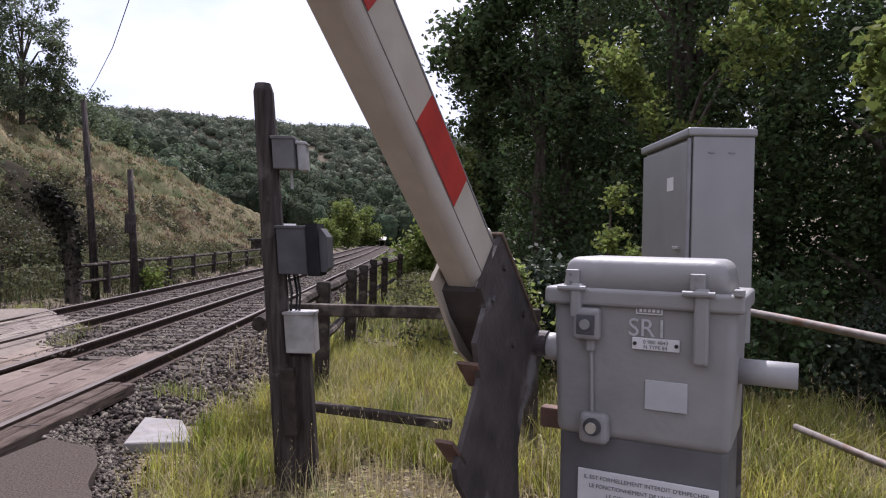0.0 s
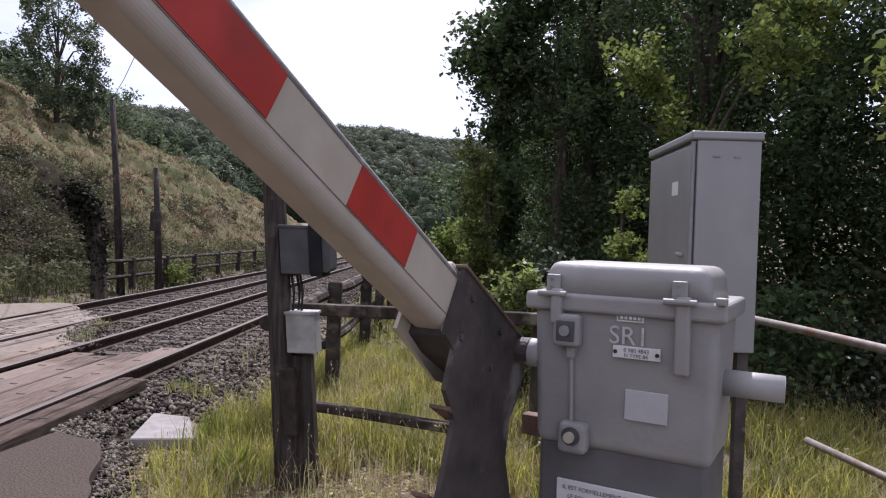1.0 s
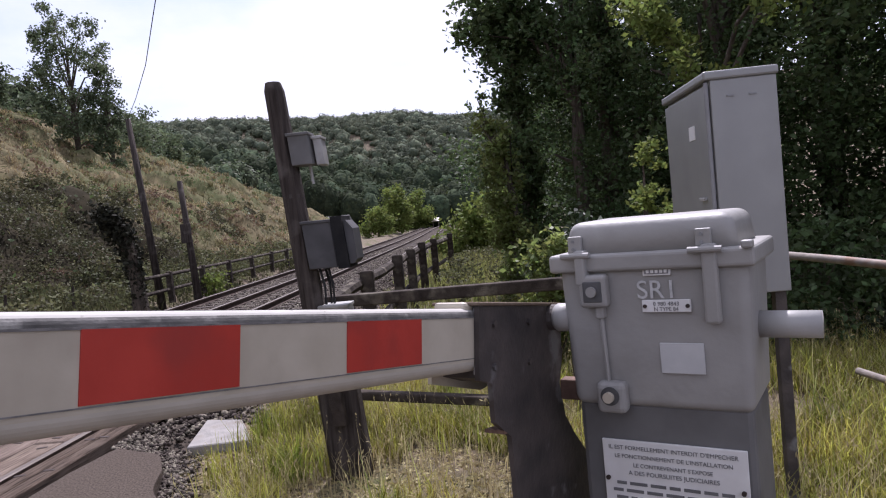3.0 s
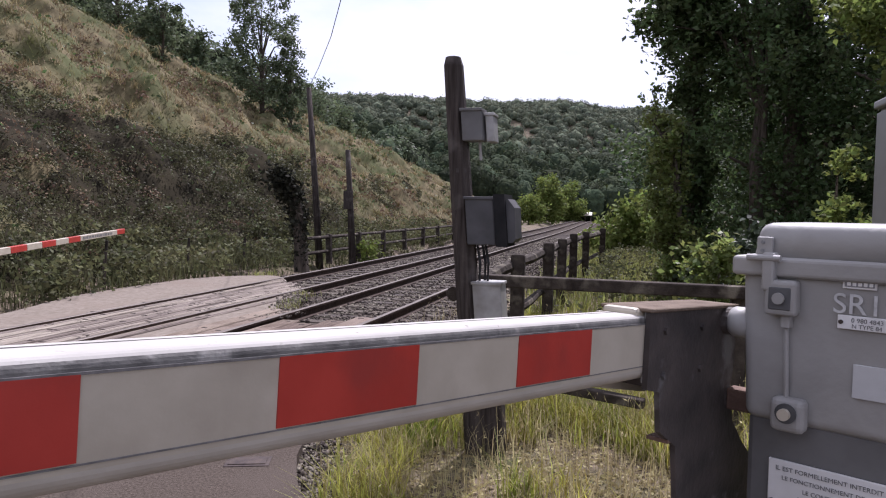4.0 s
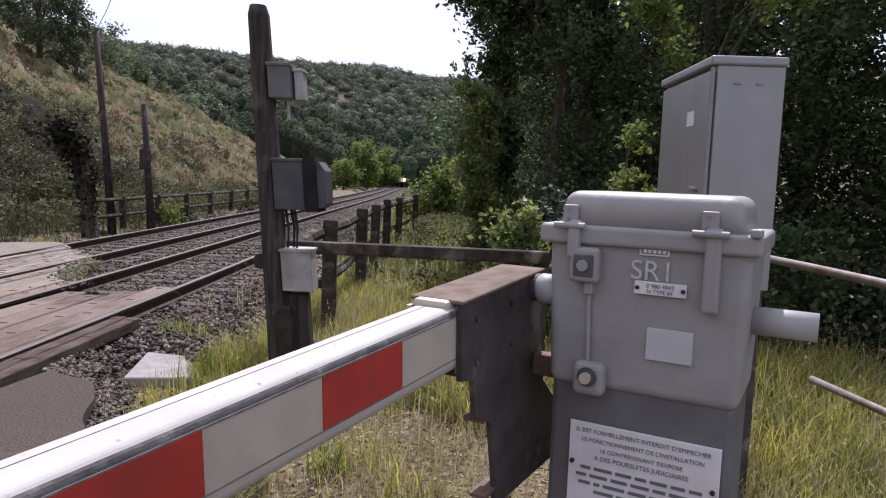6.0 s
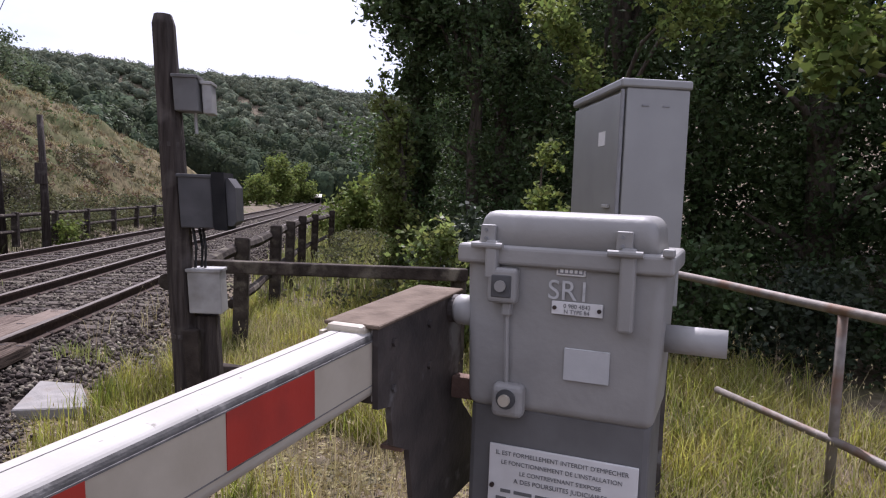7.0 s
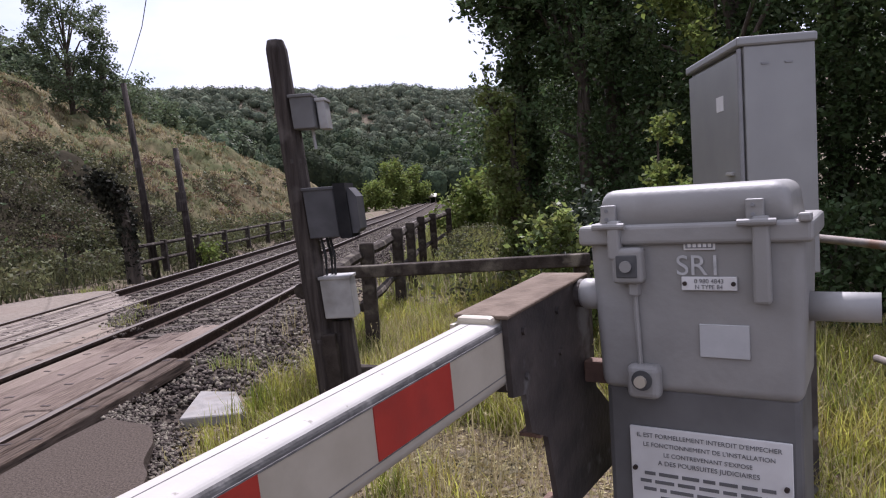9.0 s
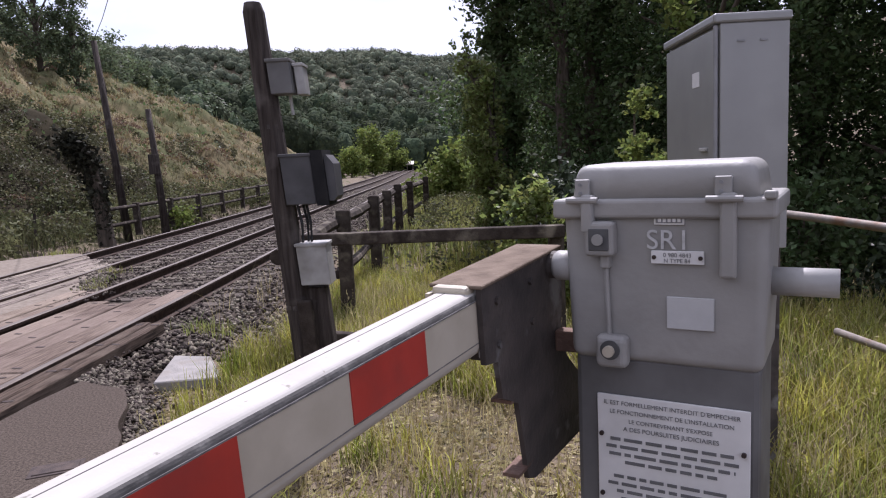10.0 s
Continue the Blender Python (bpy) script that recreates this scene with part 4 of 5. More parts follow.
def pipe_rail():
    th = empty("pipe_railing", pose(2.6, 4.0, -0.2), "rusting galvanised pipe handrail beside the cabinet", "railing")
    inv = th.matrix_basis.inverted()
    bm = bmesh.new()
    tube(bm, [(2.45, 6.2, 1.14), (2.70, 5.2, 1.12), (2.88, 4.3, 1.10), (3.0, 3.4, 1.10), (3.05, 2.4, 1.10), (3.1, 1.2, 1.1)], 0.032, 12)
    part("handrail", bm, M_PIPE, th, "", True).matrix_basis = inv
    bm = bmesh.new()
    tube(bm, [(2.80, 5.22, 0.27), (2.87, 4.4, 0.29), (2.93, 3.9, 0.30), (3.03, 2.2, 0.30)], 0.027, 12)
    part("lower_rail", bm, M_PIPE, th, "", True).matrix_basis = inv
    for x, y in ((2.93, 4.02), (3.04, 2.2)):
        bm = bmesh.new()
        tube(bm, [(x, y, -0.25), (x, y, 1.1)], 0.03, 12)
        part("upright", bm, M_PIPE, th, "", True).matrix_basis = inv


pipe_rail()


# ---- slab, drain ----
def cable_slab():
    bm = bmesh.new()
    prism(bm, [(-2.72, 5.74), (-2.15, 5.83), (-2.5, 6.52), (-2.9, 6.6)], -0.2, -0.105, "Z")
    bmesh.ops.bevel(bm, geom=bm.edges[:], offset=0.01, segments=1, affect="EDGES")
    tagged(part("cable_cover_slab", bm, M_SLAB), "pale concrete cable cover slab in the ballast edge", "slab")
    th = empty("drain_cover", pose(-2.47, 3.93, -0.05, 0, 0, 22), "small rusty cast iron cover set in the asphalt", "drain cover")
    bm = bmesh.new()
    box(bm, -0.15, 0.15, -0.09, 0.09, -0.02, 0.006, 0.004)
    part("frame", bm, M_BOLT, th)
    bm = bmesh.new()
    box(bm, -0.125, 0.125, -0.065, 0.065, -0.01, 0.012, 0.004)
    part("plate", bm, M_BOLT, th)


cable_slab()


# ---- far side ----
FAR_PIVOT = look((-8.0, 5.0, 0.885), (-11.06, 12.5, 0.885))


def far_barrier():
    """The boom lies along its own -Z, so that it swings about its X."""
    th = empty("far_barrier", FAR_PIVOT, "white barrier boom with red bands across the tracks", "barrier boom")
    L = 8.1
    s, i = 0.0, 0
    while s < L - 0.1:
        step = 0.46 if i == 0 else 1.85 if i == 1 else 0.5
        bm = bmesh.new()
        box(bm, -0.035, 0.035, -0.052, 0.052, -(L - s), -(L - min(s + step, L)), 0.006, seg=1)
        band = part("red_band" if i % 2 == 0 else "white_band", bm, M_RED if i % 2 == 0 else M_WHITE, th)
        if i == 1:
            z = -(L - s - 0.28)
            while z < -(L - s - 1.7):
                bm = bmesh.new()
                l = rng.uniform(0.05, 0.16)
                box(bm, 0.0345, 0.037, -0.026, 0.026, z, z + l)
                part("bar", bm, M_TRIMDARK, band, "unreadable dark lettering")
                z += l + 0.025
        s += step
        i += 1
    return th


far_boom = far_barrier()


def far_mechanism():
    th = empty("signal_post", pose(-12.24, 9.7, -0.15), "tan timber post with pale boxes on the far verge", "post")
    bm = bmesh.new()
    box(bm, -0.09, 0.09, -0.09, 0.09, -0.2, 1.5, 0.015)
    part("shaft", bm, M_TIMBER, th)
    bm = bmesh.new()
    box(bm, -0.2, 0.13, -0.16, 0.12, 1.5, 1.82, 0.015)
    head = part("box", bm, M_WHITEBOX, th, "pale square box on top")
    bm = bmesh.new()
    box(bm, -0.22, 0.15, -0.18, 0.14, 1.66, 1.69, 0.004)
    part("seam", bm, M_TRIMDARK, head)
    bm = bmesh.new()
    box(bm, 0.1, 0.31, -0.1, 0.08, 1.0, 1.3, 0.012)
    part("side_box", bm, M_WHITEBOX, th, "small pale box")


far_mechanism()


def pole(name, base, top, r, label, category):
    th = empty(name, pose(*base), label, category)
    bm = bmesh.new()
    d = Vector(top) - Vector(base)
    tube(bm, [(0, 0, -0.4), d * 0.5, d], [r * 1.25, r, r * 0.8], 10)
    part("shaft", bm, M_POST, th, "", True)
    return th


tp = pole("utility_pole", (-10.35, 20.6, 0), (-10.77, 20.6, 5.62), 0.10, "thin dark wooden utility pole at the foot of the bank", "utility pole")
bm = bmesh.new()
tube(bm, [(-0.42, 0, 5.5), (-0.3, 0.2, 4.2), (-0.42, 0.25, 3.0), (-0.3, 0.1, 2.2)], 0.02, 6)
part("cable", bm, M_WIRE, tp)
pb = pole("marker_post", (-9.3, 20.9, 0), (-9.5, 20.9, 3.6), 0.10, "grey timber marker post beside the far fence", "post")
bm = bmesh.new()
box(bm, -0.28, 0.05, -0.16, -0.1, 1.65, 2.25, 0.01)
part("plate", bm, M_POST, pb)
bm = bmesh.new()
tube(bm, [(-10.78, 20.6, 5.62), (-9.9, 19.2, 5.6), (-9.0, 17.8, 5.62), (-7.25, 15.0, 5.72), (-5.62, 12.2, 5.86), (-3.38, 8.4, 6.1), (-0.25, 3.0, 6.6), (3.0, -2.0, 7.2)], 0.009, 6)
tagged(part("overhead_cable", bm, M_WIRE), "thin black overhead cable hanging from the pole", "cable")


def stump():
    th = empty("ivy_stump", pose(-9.65, 18.0, -0.2), "dark ivy-smothered dead trunk by the far fence", "tree stump")
    bm = bmesh.new()
    tube(bm, [(0, 0, 0), (-0.02, 0, 0.9), (-0.08, 0, 1.7), (-0.3, 0.1, 2.4), (-0.75, 0.3, 2.7)], [0.2, 0.17, 0.18, 0.2, 0.1], 9)
    for v in bm.verts:
        v.co += Vector((rng.uniform(-0.04, 0.04), rng.uniform(-0.04, 0.04), 0))
    part("trunk", bm, M_BARK, th)
    t = rng.uniform(0, 1, 3200) ** 0.8
    c = np.stack([np.interp(t, (0, 0.3, 0.6, 1), (0.0, -0.05, -0.25, -0.8)), np.zeros(len(t)), np.interp(t, (0, 0.3, 0.6, 1), (0.3, 1.4, 2.2, 2.85))], 1)
    c += rng.normal(size=c.shape) * (0.09 + 0.08 * t)[:, None]
    v, f = leaves_arrays(c, 0.085)
    soup("ivy", v, f, M_IVY, th, "very dark ivy")


stump()


def relay_hut():
    th = empty("relay_hut", pose(-13.5, 53, -0.15), "low dark concrete relay hut beside the far fence", "hut")
    bm = bmesh.new()
    box(bm, -0.95, 0.95, -0.6, 0.9, 0, 1.32, 0.03)
    wall = part("wall", bm, M_FENCE, th)
    bm = bmesh.new()
    box(bm, -1.15, 1.15, -0.8, 1.1, 1.32, 1.5, 0.03)
    part("roof", bm, M_POST, th, "flat dark overhanging roof")
    bm = bmesh.new()
    box(bm, -0.3, 0.3, -0.63, -0.59, 0.05, 1.2, 0.01)
    part("door", bm, M_POST, wall)


relay_hut()


def far_house():
    th = empty("house", pose(-25, 101, -0.3), "distant small grey house half hidden by bushes", "house")
    bm = bmesh.new()
    box(bm, -3, 3, 0, 5, 0, 2.3)
    wall = part("wall", bm, M_PHONE, th)
    bm = bmesh.new()
    prism(bm, [(-0.4, 2.25), (2.5, 3.6), (5.4, 2.25)], -3.3, 3.3, "X")
    part("roof", bm, M_GREYBOX, th, "grey slate roof")
    bm = bmesh.new()
    box(bm, -0.5, 0.4, -0.05, 0.02, 0.0, 1.9)
    part("door", bm, M_POST, wall)


far_house()


def far_panel():
    th = empty("trackside_sign", pose(-10.6, 125, -0.2), "small white sloping sign beside the distant line", "sign")
    bm = bmesh.new()
    prism(bm, [(-0.5, 1.2), (0.6, 1.75), (0.6, 1.65), (-0.5, 1.1)], -0.7, 0.7, "X")
    part("plate", bm, M_WHITE, th)
    for x in (-0.5, 0.5):
        bm = bmesh.new()
        box(bm, x - 0.05, x + 0.05, 0.2, 0.3, 0, 1.5)
        part("leg", bm, M_PIPE, th)


far_panel()


def stake(x, y, h):
    bm = bmesh.new()
    tube(bm, [(0, 0, -0.2), (0.01, 0, h * 0.5), (0.03, 0.02, h)], 0.035, 8)
    ob = tagged(part("fence_stake", bm, M_FENCE), "thin grey fence stake among the roadside weeds", "fence stake", "stakes along the far verge")
    ob.matrix_basis = pose(x, y, 0)


for x, y, h in ((-11.65, 15.5, 0.85), (-11.3, 17.6, 0.8), (-12.3, 13.3, 0.85), (-12.0, 10.6, 0.85), (-10.72, 11.55, 0.72)):
    stake(x, y, h)


# ---- plants ----
def blob_points(n, centre, radius, shell=0.55):
    """Places in a lumpy ball, thicker towards its skin."""
    d = rng.normal(size=(n, 3))
    d /= np.linalg.norm(d, axis=1)[:, None]
    r = shell + (1 - shell) * rng.uniform(0, 1, n) ** 0.6
    return np.asarray(centre) + d * r[:, None] * np.asarray(radius)


def tree(name, x, y, height, lobes, trunk_r, count, leaf, material, label, category="tree", trunk_top=None):
    """A tapered trunk, limbs to every lobe of the crown, and leaves in clumps round the limbs' ends. lobes: (dx, dy, z, rx, ry, rz)."""
    z0 = float(ground_z(x, y)) - 0.1
    th = empty(name, pose(x, y, z0), label, category)
    bm = bmesh.new()
    top = trunk_top or height * 0.75
    tube(bm, [(0, 0, -0.1), (0.05 * height * rng.uniform(-0.4, 0.4), 0.02 * height, top * 0.5), (0, 0, top)], [trunk_r, trunk_r * 0.75, trunk_r * 0.3], 9)
    vs, fs, off = [], [], 0
    weight = np.array([l[3] * l[4] + l[4] * l[5] + l[3] * l[5] for l in lobes])
    for l, w in zip(lobes, weight / weight.sum()):
        c = np.array(l[:3])
        s = max(0.15 * top, min(top * 0.9, l[2] - 0.5 * l[5]))
        tube(bm, [(0, 0, s * 0.7), tuple(c * (0.5, 0.5, 0) + (0, 0, s * 0.8 + 0.2 * l[2])), tuple(c)], [trunk_r * 0.4, trunk_r * 0.25, trunk_r * 0.08], 6, False)
        n = int(count * w)
        k = max(3, n // 70)
        seeds = blob_points(k, c, l[3:], 0.45)
        pick = seeds[rng.integers(0, k, n)]
        pts = pick + rng.normal(size=(n, 3)) * (min(l[3:]) * 0.16 + leaf * 0.8)
        v, f = leaves_arrays(pts, leaf)
        vs.append(v)
        fs.append(f + off)
        off += len(v)
    part("trunk", bm, M_BARK, th, "", True)
    soup("crown", np.concatenate(vs), np.concatenate(fs), material, th)
    return th


def wall_of_trees():
    """The dark roadside wood."""
    spots = [(2.9, 15.5, 10, 0.28), (4.6, 13.0, 10, 0.28), (4.4, 19.0, 12, 0.32), (6.8, 14.0, 11, 0.28), (7.2, 10.5, 10, 0.26), (9.8, 11.5, 11, 0.28),
             (10.5, 7.5, 10, 0.28), (3.9, 26.0, 12, 0.3), (7.0, 22.0, 14, 0.32), (11.0, 17.0, 14, 0.32), (14.0, 10.0, 13, 0.3), (13.5, 4.5, 12, 0.3), (4.2, 36, 12, 0.3), (16, 15, 15, 0.32)]
    for i, (x, y, h, r) in enumerate(spots):
        lobes = []
        for k in range(15):
            z = h * (0.05 + 0.92 * k / 14)
            wide = 2.3 * math.sin(math.pi * min(1, 0.25 + 0.72 * k / 14)) + 0.6
            a = 2.4 * k + i
            lobes.append((wide * 0.45 * math.cos(a), wide * 0.45 * math.sin(a), z, wide * 0.75 * rng.uniform(0.75, 1.2), wide * 0.75, h * 0.085))
        tree("tree", x, y, h, lobes, r, 34000 if i < 7 else 10000, 0.06 if i < 7 else 0.15, M_LEAF, "tall leafy tree in the dark roadside wood", "tree")
    # an ivy-clad trunk at the wood's edge
    lobes = [(0.15 * math.sin(2.2 * k), 0.1 * math.cos(2.2 * k), 0.5 + 0.55 * k, 0.42, 0.42, 0.42) for k in range(13)]
    tree("tree", 0.95, 16.5, 7.6, lobes, 0.22, 9000, 0.085, M_LEAF, "tree trunk thickly clad in ivy at the wood's edge", "tree")
    # the leaning canopy over the line, with feathery twigs below it
    lobes = [(-1.75, 0, 5.75, 0.75, 0.6, 0.45), (-1.5, 0, 6.5, 0.95, 0.7, 0.5), (-0.9, 0, 7.2, 1.2, 0.8, 0.6), (-1.0, 0.2, 6.0, 1.0, 0.7, 0.6), (-0.4, 0, 8.0, 1.2, 0.9, 0.6), (0, 0, 5.2, 1.1, 0.8, 0.8)]
    tree("tree", 2.2, 14.9, 8.4, lobes, 0.16, 9000, 0.085, M_LEAF, "slender tree leaning out of the wood over the line", "tree")
    lobes = [(-0.26 + 0.09 * math.sin(1.7 * k), 0.1 * math.cos(2.2 * k), 1.5 + 0.27 * k, 0.34, 0.36, 0.27) for k in range(8)] + [(0.0, 0, 0.5 + 0.3 * k, 0.36, 0.36, 0.27) for k in range(4)]
    lobes += [(-0.55, 0.05 * k, 3.68 + 0.17 * k, 0.27 - 0.03 * (k % 2), 0.06, 0.03) for k in range(4)]
    tree("tree", 0.61, 13.0, 4.6, lobes, 0.11, 6000, 0.055, M_EDGE, "ivy-hung young tree with leaves coloured as sunlit at the wood's edge", "tree")


wall_of_trees()


def lit_sprays():
    """Branches coloured as sunlit that hang out of the wood's dark front."""
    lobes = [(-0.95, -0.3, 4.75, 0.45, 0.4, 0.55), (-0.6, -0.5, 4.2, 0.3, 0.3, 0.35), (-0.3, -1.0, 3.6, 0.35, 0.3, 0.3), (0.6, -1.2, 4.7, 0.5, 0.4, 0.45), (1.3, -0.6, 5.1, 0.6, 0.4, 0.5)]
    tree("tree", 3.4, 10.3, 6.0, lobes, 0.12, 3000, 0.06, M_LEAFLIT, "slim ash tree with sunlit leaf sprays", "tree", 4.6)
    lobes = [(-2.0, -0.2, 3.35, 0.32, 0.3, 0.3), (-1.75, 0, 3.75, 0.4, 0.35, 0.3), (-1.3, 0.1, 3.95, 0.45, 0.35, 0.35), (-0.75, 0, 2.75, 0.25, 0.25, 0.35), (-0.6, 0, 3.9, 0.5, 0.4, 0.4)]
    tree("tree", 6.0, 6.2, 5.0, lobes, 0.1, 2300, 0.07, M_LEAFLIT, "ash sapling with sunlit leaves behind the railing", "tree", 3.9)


lit_sprays()


def bush(name, x, y, h, w, count, leaf, material, label, d=None):
    d = d or w
    lobes = [(0, 0, h * 0.45, w * 0.42, d * 0.42, h * 0.42), (w * 0.26, 0.1, h * 0.36, w * 0.3, d * 0.3, h * 0.34), (-w * 0.28, 0, h * 0.34, w * 0.3, d * 0.3, h * 0.32),
             (0.05, -d * 0.2, h * 0.7, w * 0.22, d * 0.22, h * 0.26), (w * 0.12, d * 0.15, h * 0.82, w * 0.16, d * 0.16, h * 0.2)]
    return tree(name, x, y, h, lobes, 0.04 + 0.01 * h, count, leaf, material, label, "bush", h * 0.6)


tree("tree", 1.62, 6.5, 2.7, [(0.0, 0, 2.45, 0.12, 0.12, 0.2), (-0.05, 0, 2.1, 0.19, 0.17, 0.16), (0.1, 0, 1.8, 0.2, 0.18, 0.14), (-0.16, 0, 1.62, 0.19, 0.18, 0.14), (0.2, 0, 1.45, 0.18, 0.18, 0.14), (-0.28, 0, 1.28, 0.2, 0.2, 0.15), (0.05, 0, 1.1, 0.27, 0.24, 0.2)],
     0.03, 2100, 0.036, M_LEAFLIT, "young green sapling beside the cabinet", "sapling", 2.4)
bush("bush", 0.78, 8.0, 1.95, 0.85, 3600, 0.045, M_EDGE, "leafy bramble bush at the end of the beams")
bush("bush", 1.25, 8.7, 1.9, 1.2, 3200, 0.06, M_LEAFDARK, "dark bramble bush at the end of the beams")
bush("bush", 1.5, 10.5, 1.7, 1.5, 3000, 0.07, M_LEAFDARK, "dark bramble bush at the edge of the wood")
bush("bush", -0.75, 30, 2.5, 3.0, 4000, 0.13, M_LEAFLIT, "bright yellow-green bush beside the fence")
bush("bush", 0.6, 36, 3.4, 4.0, 4000, 0.16, M_LEAFLIT, "bright green bush at the wood's edge")
bush("bush", -14.9, 88, 3.9, 4.0, 3000, 0.2, M_LEAFLIT, "low green willow bush beside the line")
bush("bush", -14.5, 100, 6.8, 4.9, 4500, 0.24, M_LEAFLIT, "rounded green willow bush beside the line")
bush("bush", -14.2, 125, 7.3, 5.4, 4500, 0.27, M_LEAFLIT, "rounded green willow bush beside the line")
bush("bush", -9.9, 23.5, 1.1, 1.2, 900, 0.08, M_LEAFLIT, "green bush growing through the far fence")


for x, y, h, w, m in ((2.6, 8.6, 1.5, 1.6, M_LEAFDARK), (3.9, 8.2, 1.7, 1.7, M_LEAF), (5.3, 7.9, 1.6, 1.8, M_LEAFDARK), (6.6, 7.0, 1.9, 1.9, M_LEAF), (8.0, 5.8, 2.0, 2.0, M_LEAFDARK), (3.2, 10.2, 2.2, 1.8, M_LEAF), (2.2, 12.2, 2.2, 1.8, M_LEAF)):
    bush("bush", x, y, h, w, 4200, 0.052, m, "dark leafy undergrowth at the foot of the wood")


def crowns(name, c, r, tall, rough, label, leaf_material, leaves=84, size=0.18, facets=2, skin=M_FOREST, kind="stuff", category="forest"):
    """Lumpy tree crowns past counting, each a closed skin of its own, set at the places c."""
    ico = bmesh.new()
    bmesh.ops.create_icosphere(ico, subdivisions=facets, radius=1.0)
    base = np.array([q.co[:] for q in ico.verts])
    tri = np.array([[q.index for q in g.verts] for g in ico.faces])
    ico.free()
    n, m = len(c), len(base)
    swell = 1 + 0.6 * rough * rng.normal(size=(n, m, 1)) + rough * np.sin(4 * base[None, :, :1] + rng.uniform(0, 6, (n, 1, 1))) * np.sin(4 * base[None, :, 1:2] + rng.uniform(0, 6, (n, 1, 1)))
    a = rng.uniform(0, 6.28, n)
    turn = np.zeros((n, 3, 3))
    turn[:, 0, 0], turn[:, 0, 1], turn[:, 1, 0], turn[:, 1, 1], turn[:, 2, 2] = np.cos(a), -np.sin(a), np.sin(a), np.cos(a), 1
    v = np.einsum("nij,mj->nmi", turn, base) * swell * r[:, None, None] * 0.88
    v[:, :, 2] *= np.broadcast_to(tall, (n,))[:, None]
    v += c[:, None]
    f = tri[None] + (np.arange(n) * m)[:, None, None]
    ob = soup(name, v.reshape(-1, 3), f.reshape(-1, 3), skin, label=label, kind=kind, category=category)
    ob.data.polygons.foreach_set("use_smooth", np.ones(n * len(tri), bool))
    k = leaves
    d = rng.normal(size=(n, k, 3))
    d[:, :, 2] = np.where(rng.uniform(0, 1, (n, k)) < 0.75, np.abs(d[:, :, 2]), d[:, :, 2])
    d /= np.linalg.norm(d, axis=2)[:, :, None]
    lump = 1 + 0.10 * np.sin(5 * d[:, :, 0] + a[:, None]) * np.sin(5 * d[:, :, 1] + 2 * a[:, None])
    p = c[:, None] + d * (r[:, None] * lump * rng.uniform(0.88, 1.2, (n, k)))[:, :, None] * np.stack([np.ones(n), np.ones(n), np.broadcast_to(tall, (n,))], 1)[:, None]
    v, f = leaves_arrays(p.reshape(-1, 3), np.repeat(r * size, k), 0.2, 1.4, d.reshape(-1, 3))
    soup(name + "_leaves", v, f, leaf_material, label=label + ", the leaves", kind=kind, category=category)
    return ob


def far_wood():
    """Trees past counting on the hills."""
    n = 3100
    away = np.sqrt(rng.uniform(255 ** 2, 400 ** 2, n))
    az = np.radians(rng.uniform(-34, 5, n))
    x, y = away * np.sin(az), away * np.cos(az)
    r = 1.6 + 2.4 * rng.uniform(0, 1, n) ** 1.4
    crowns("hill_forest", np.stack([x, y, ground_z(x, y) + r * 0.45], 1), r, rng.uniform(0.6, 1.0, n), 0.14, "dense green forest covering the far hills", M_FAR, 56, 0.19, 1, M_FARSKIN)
    # the nearer wooded slope, with a tall front row
    n = 1000
    away = np.sqrt(rng.uniform(131 ** 2, 178 ** 2, n))
    az = np.radians(rng.uniform(-40, 8, n))
    x, y = away * np.sin(az), away * np.cos(az)
    r = rng.uniform(1.5, 3.3, n)
    crowns("hill_foot_trees", np.stack([x, y, ground_z(x, y) + r * 1.2], 1), r, rng.uniform(1.1, 1.7, n), 0.13, "tall dark trees along the foot of the hill", M_FOOT, 84, 0.14)


far_wood()


def ridge_wood():
    n = 420
    y = rng.uniform(8, 112, n)
    x = bank_foot(y) - ridge(y) / 0.6 - rng.uniform(8, 44, n)
    r = rng.uniform(1.4, 2.6, n) * np.where(y < 45, 0.85, 1.1)
    crowns("ridge_wood", np.stack([x, y, ground_z(x, y) + r * 1.2], 1), r, rng.uniform(1.1, 1.7, n), 0.14, "dark green trees behind the top of the bank", M_RIDGE, 130, 0.16, category="trees")
    vs, fs, off = [], [], 0
    for i in range(105):
        y = rng.uniform(12, 78)
        x = float(bank_foot(y)) - ridge(y) / 0.6 - rng.uniform(3.2, 8.5)
        h = rng.uniform(3.0, 5.6) * (1.0 if y < 50 else 1.1)
        z = float(ground_z(x, y)) - 0.3
        k, n = 26, 700
        u = rng.uniform(0.04, 1, k)
        wide = h * 0.21 * (1.2 - u * 0.85)
        seeds = np.stack([rng.normal(size=k) * wide, rng.normal(size=k) * wide, u * h], 1) + (x, y, z)
        p = seeds[rng.integers(0, k, n)] + rng.normal(size=(n, 3)) * h * 0.055
        v, f = leaves_arrays(p, 0.19)
        vs.append(v)
        fs.append(f + off)
        off += len(v)
    soup("ridge_edge_wood", np.concatenate(vs), np.concatenate(fs), M_RIDGE, label="dark green trees along the top of the bank", kind="stuff", category="trees")


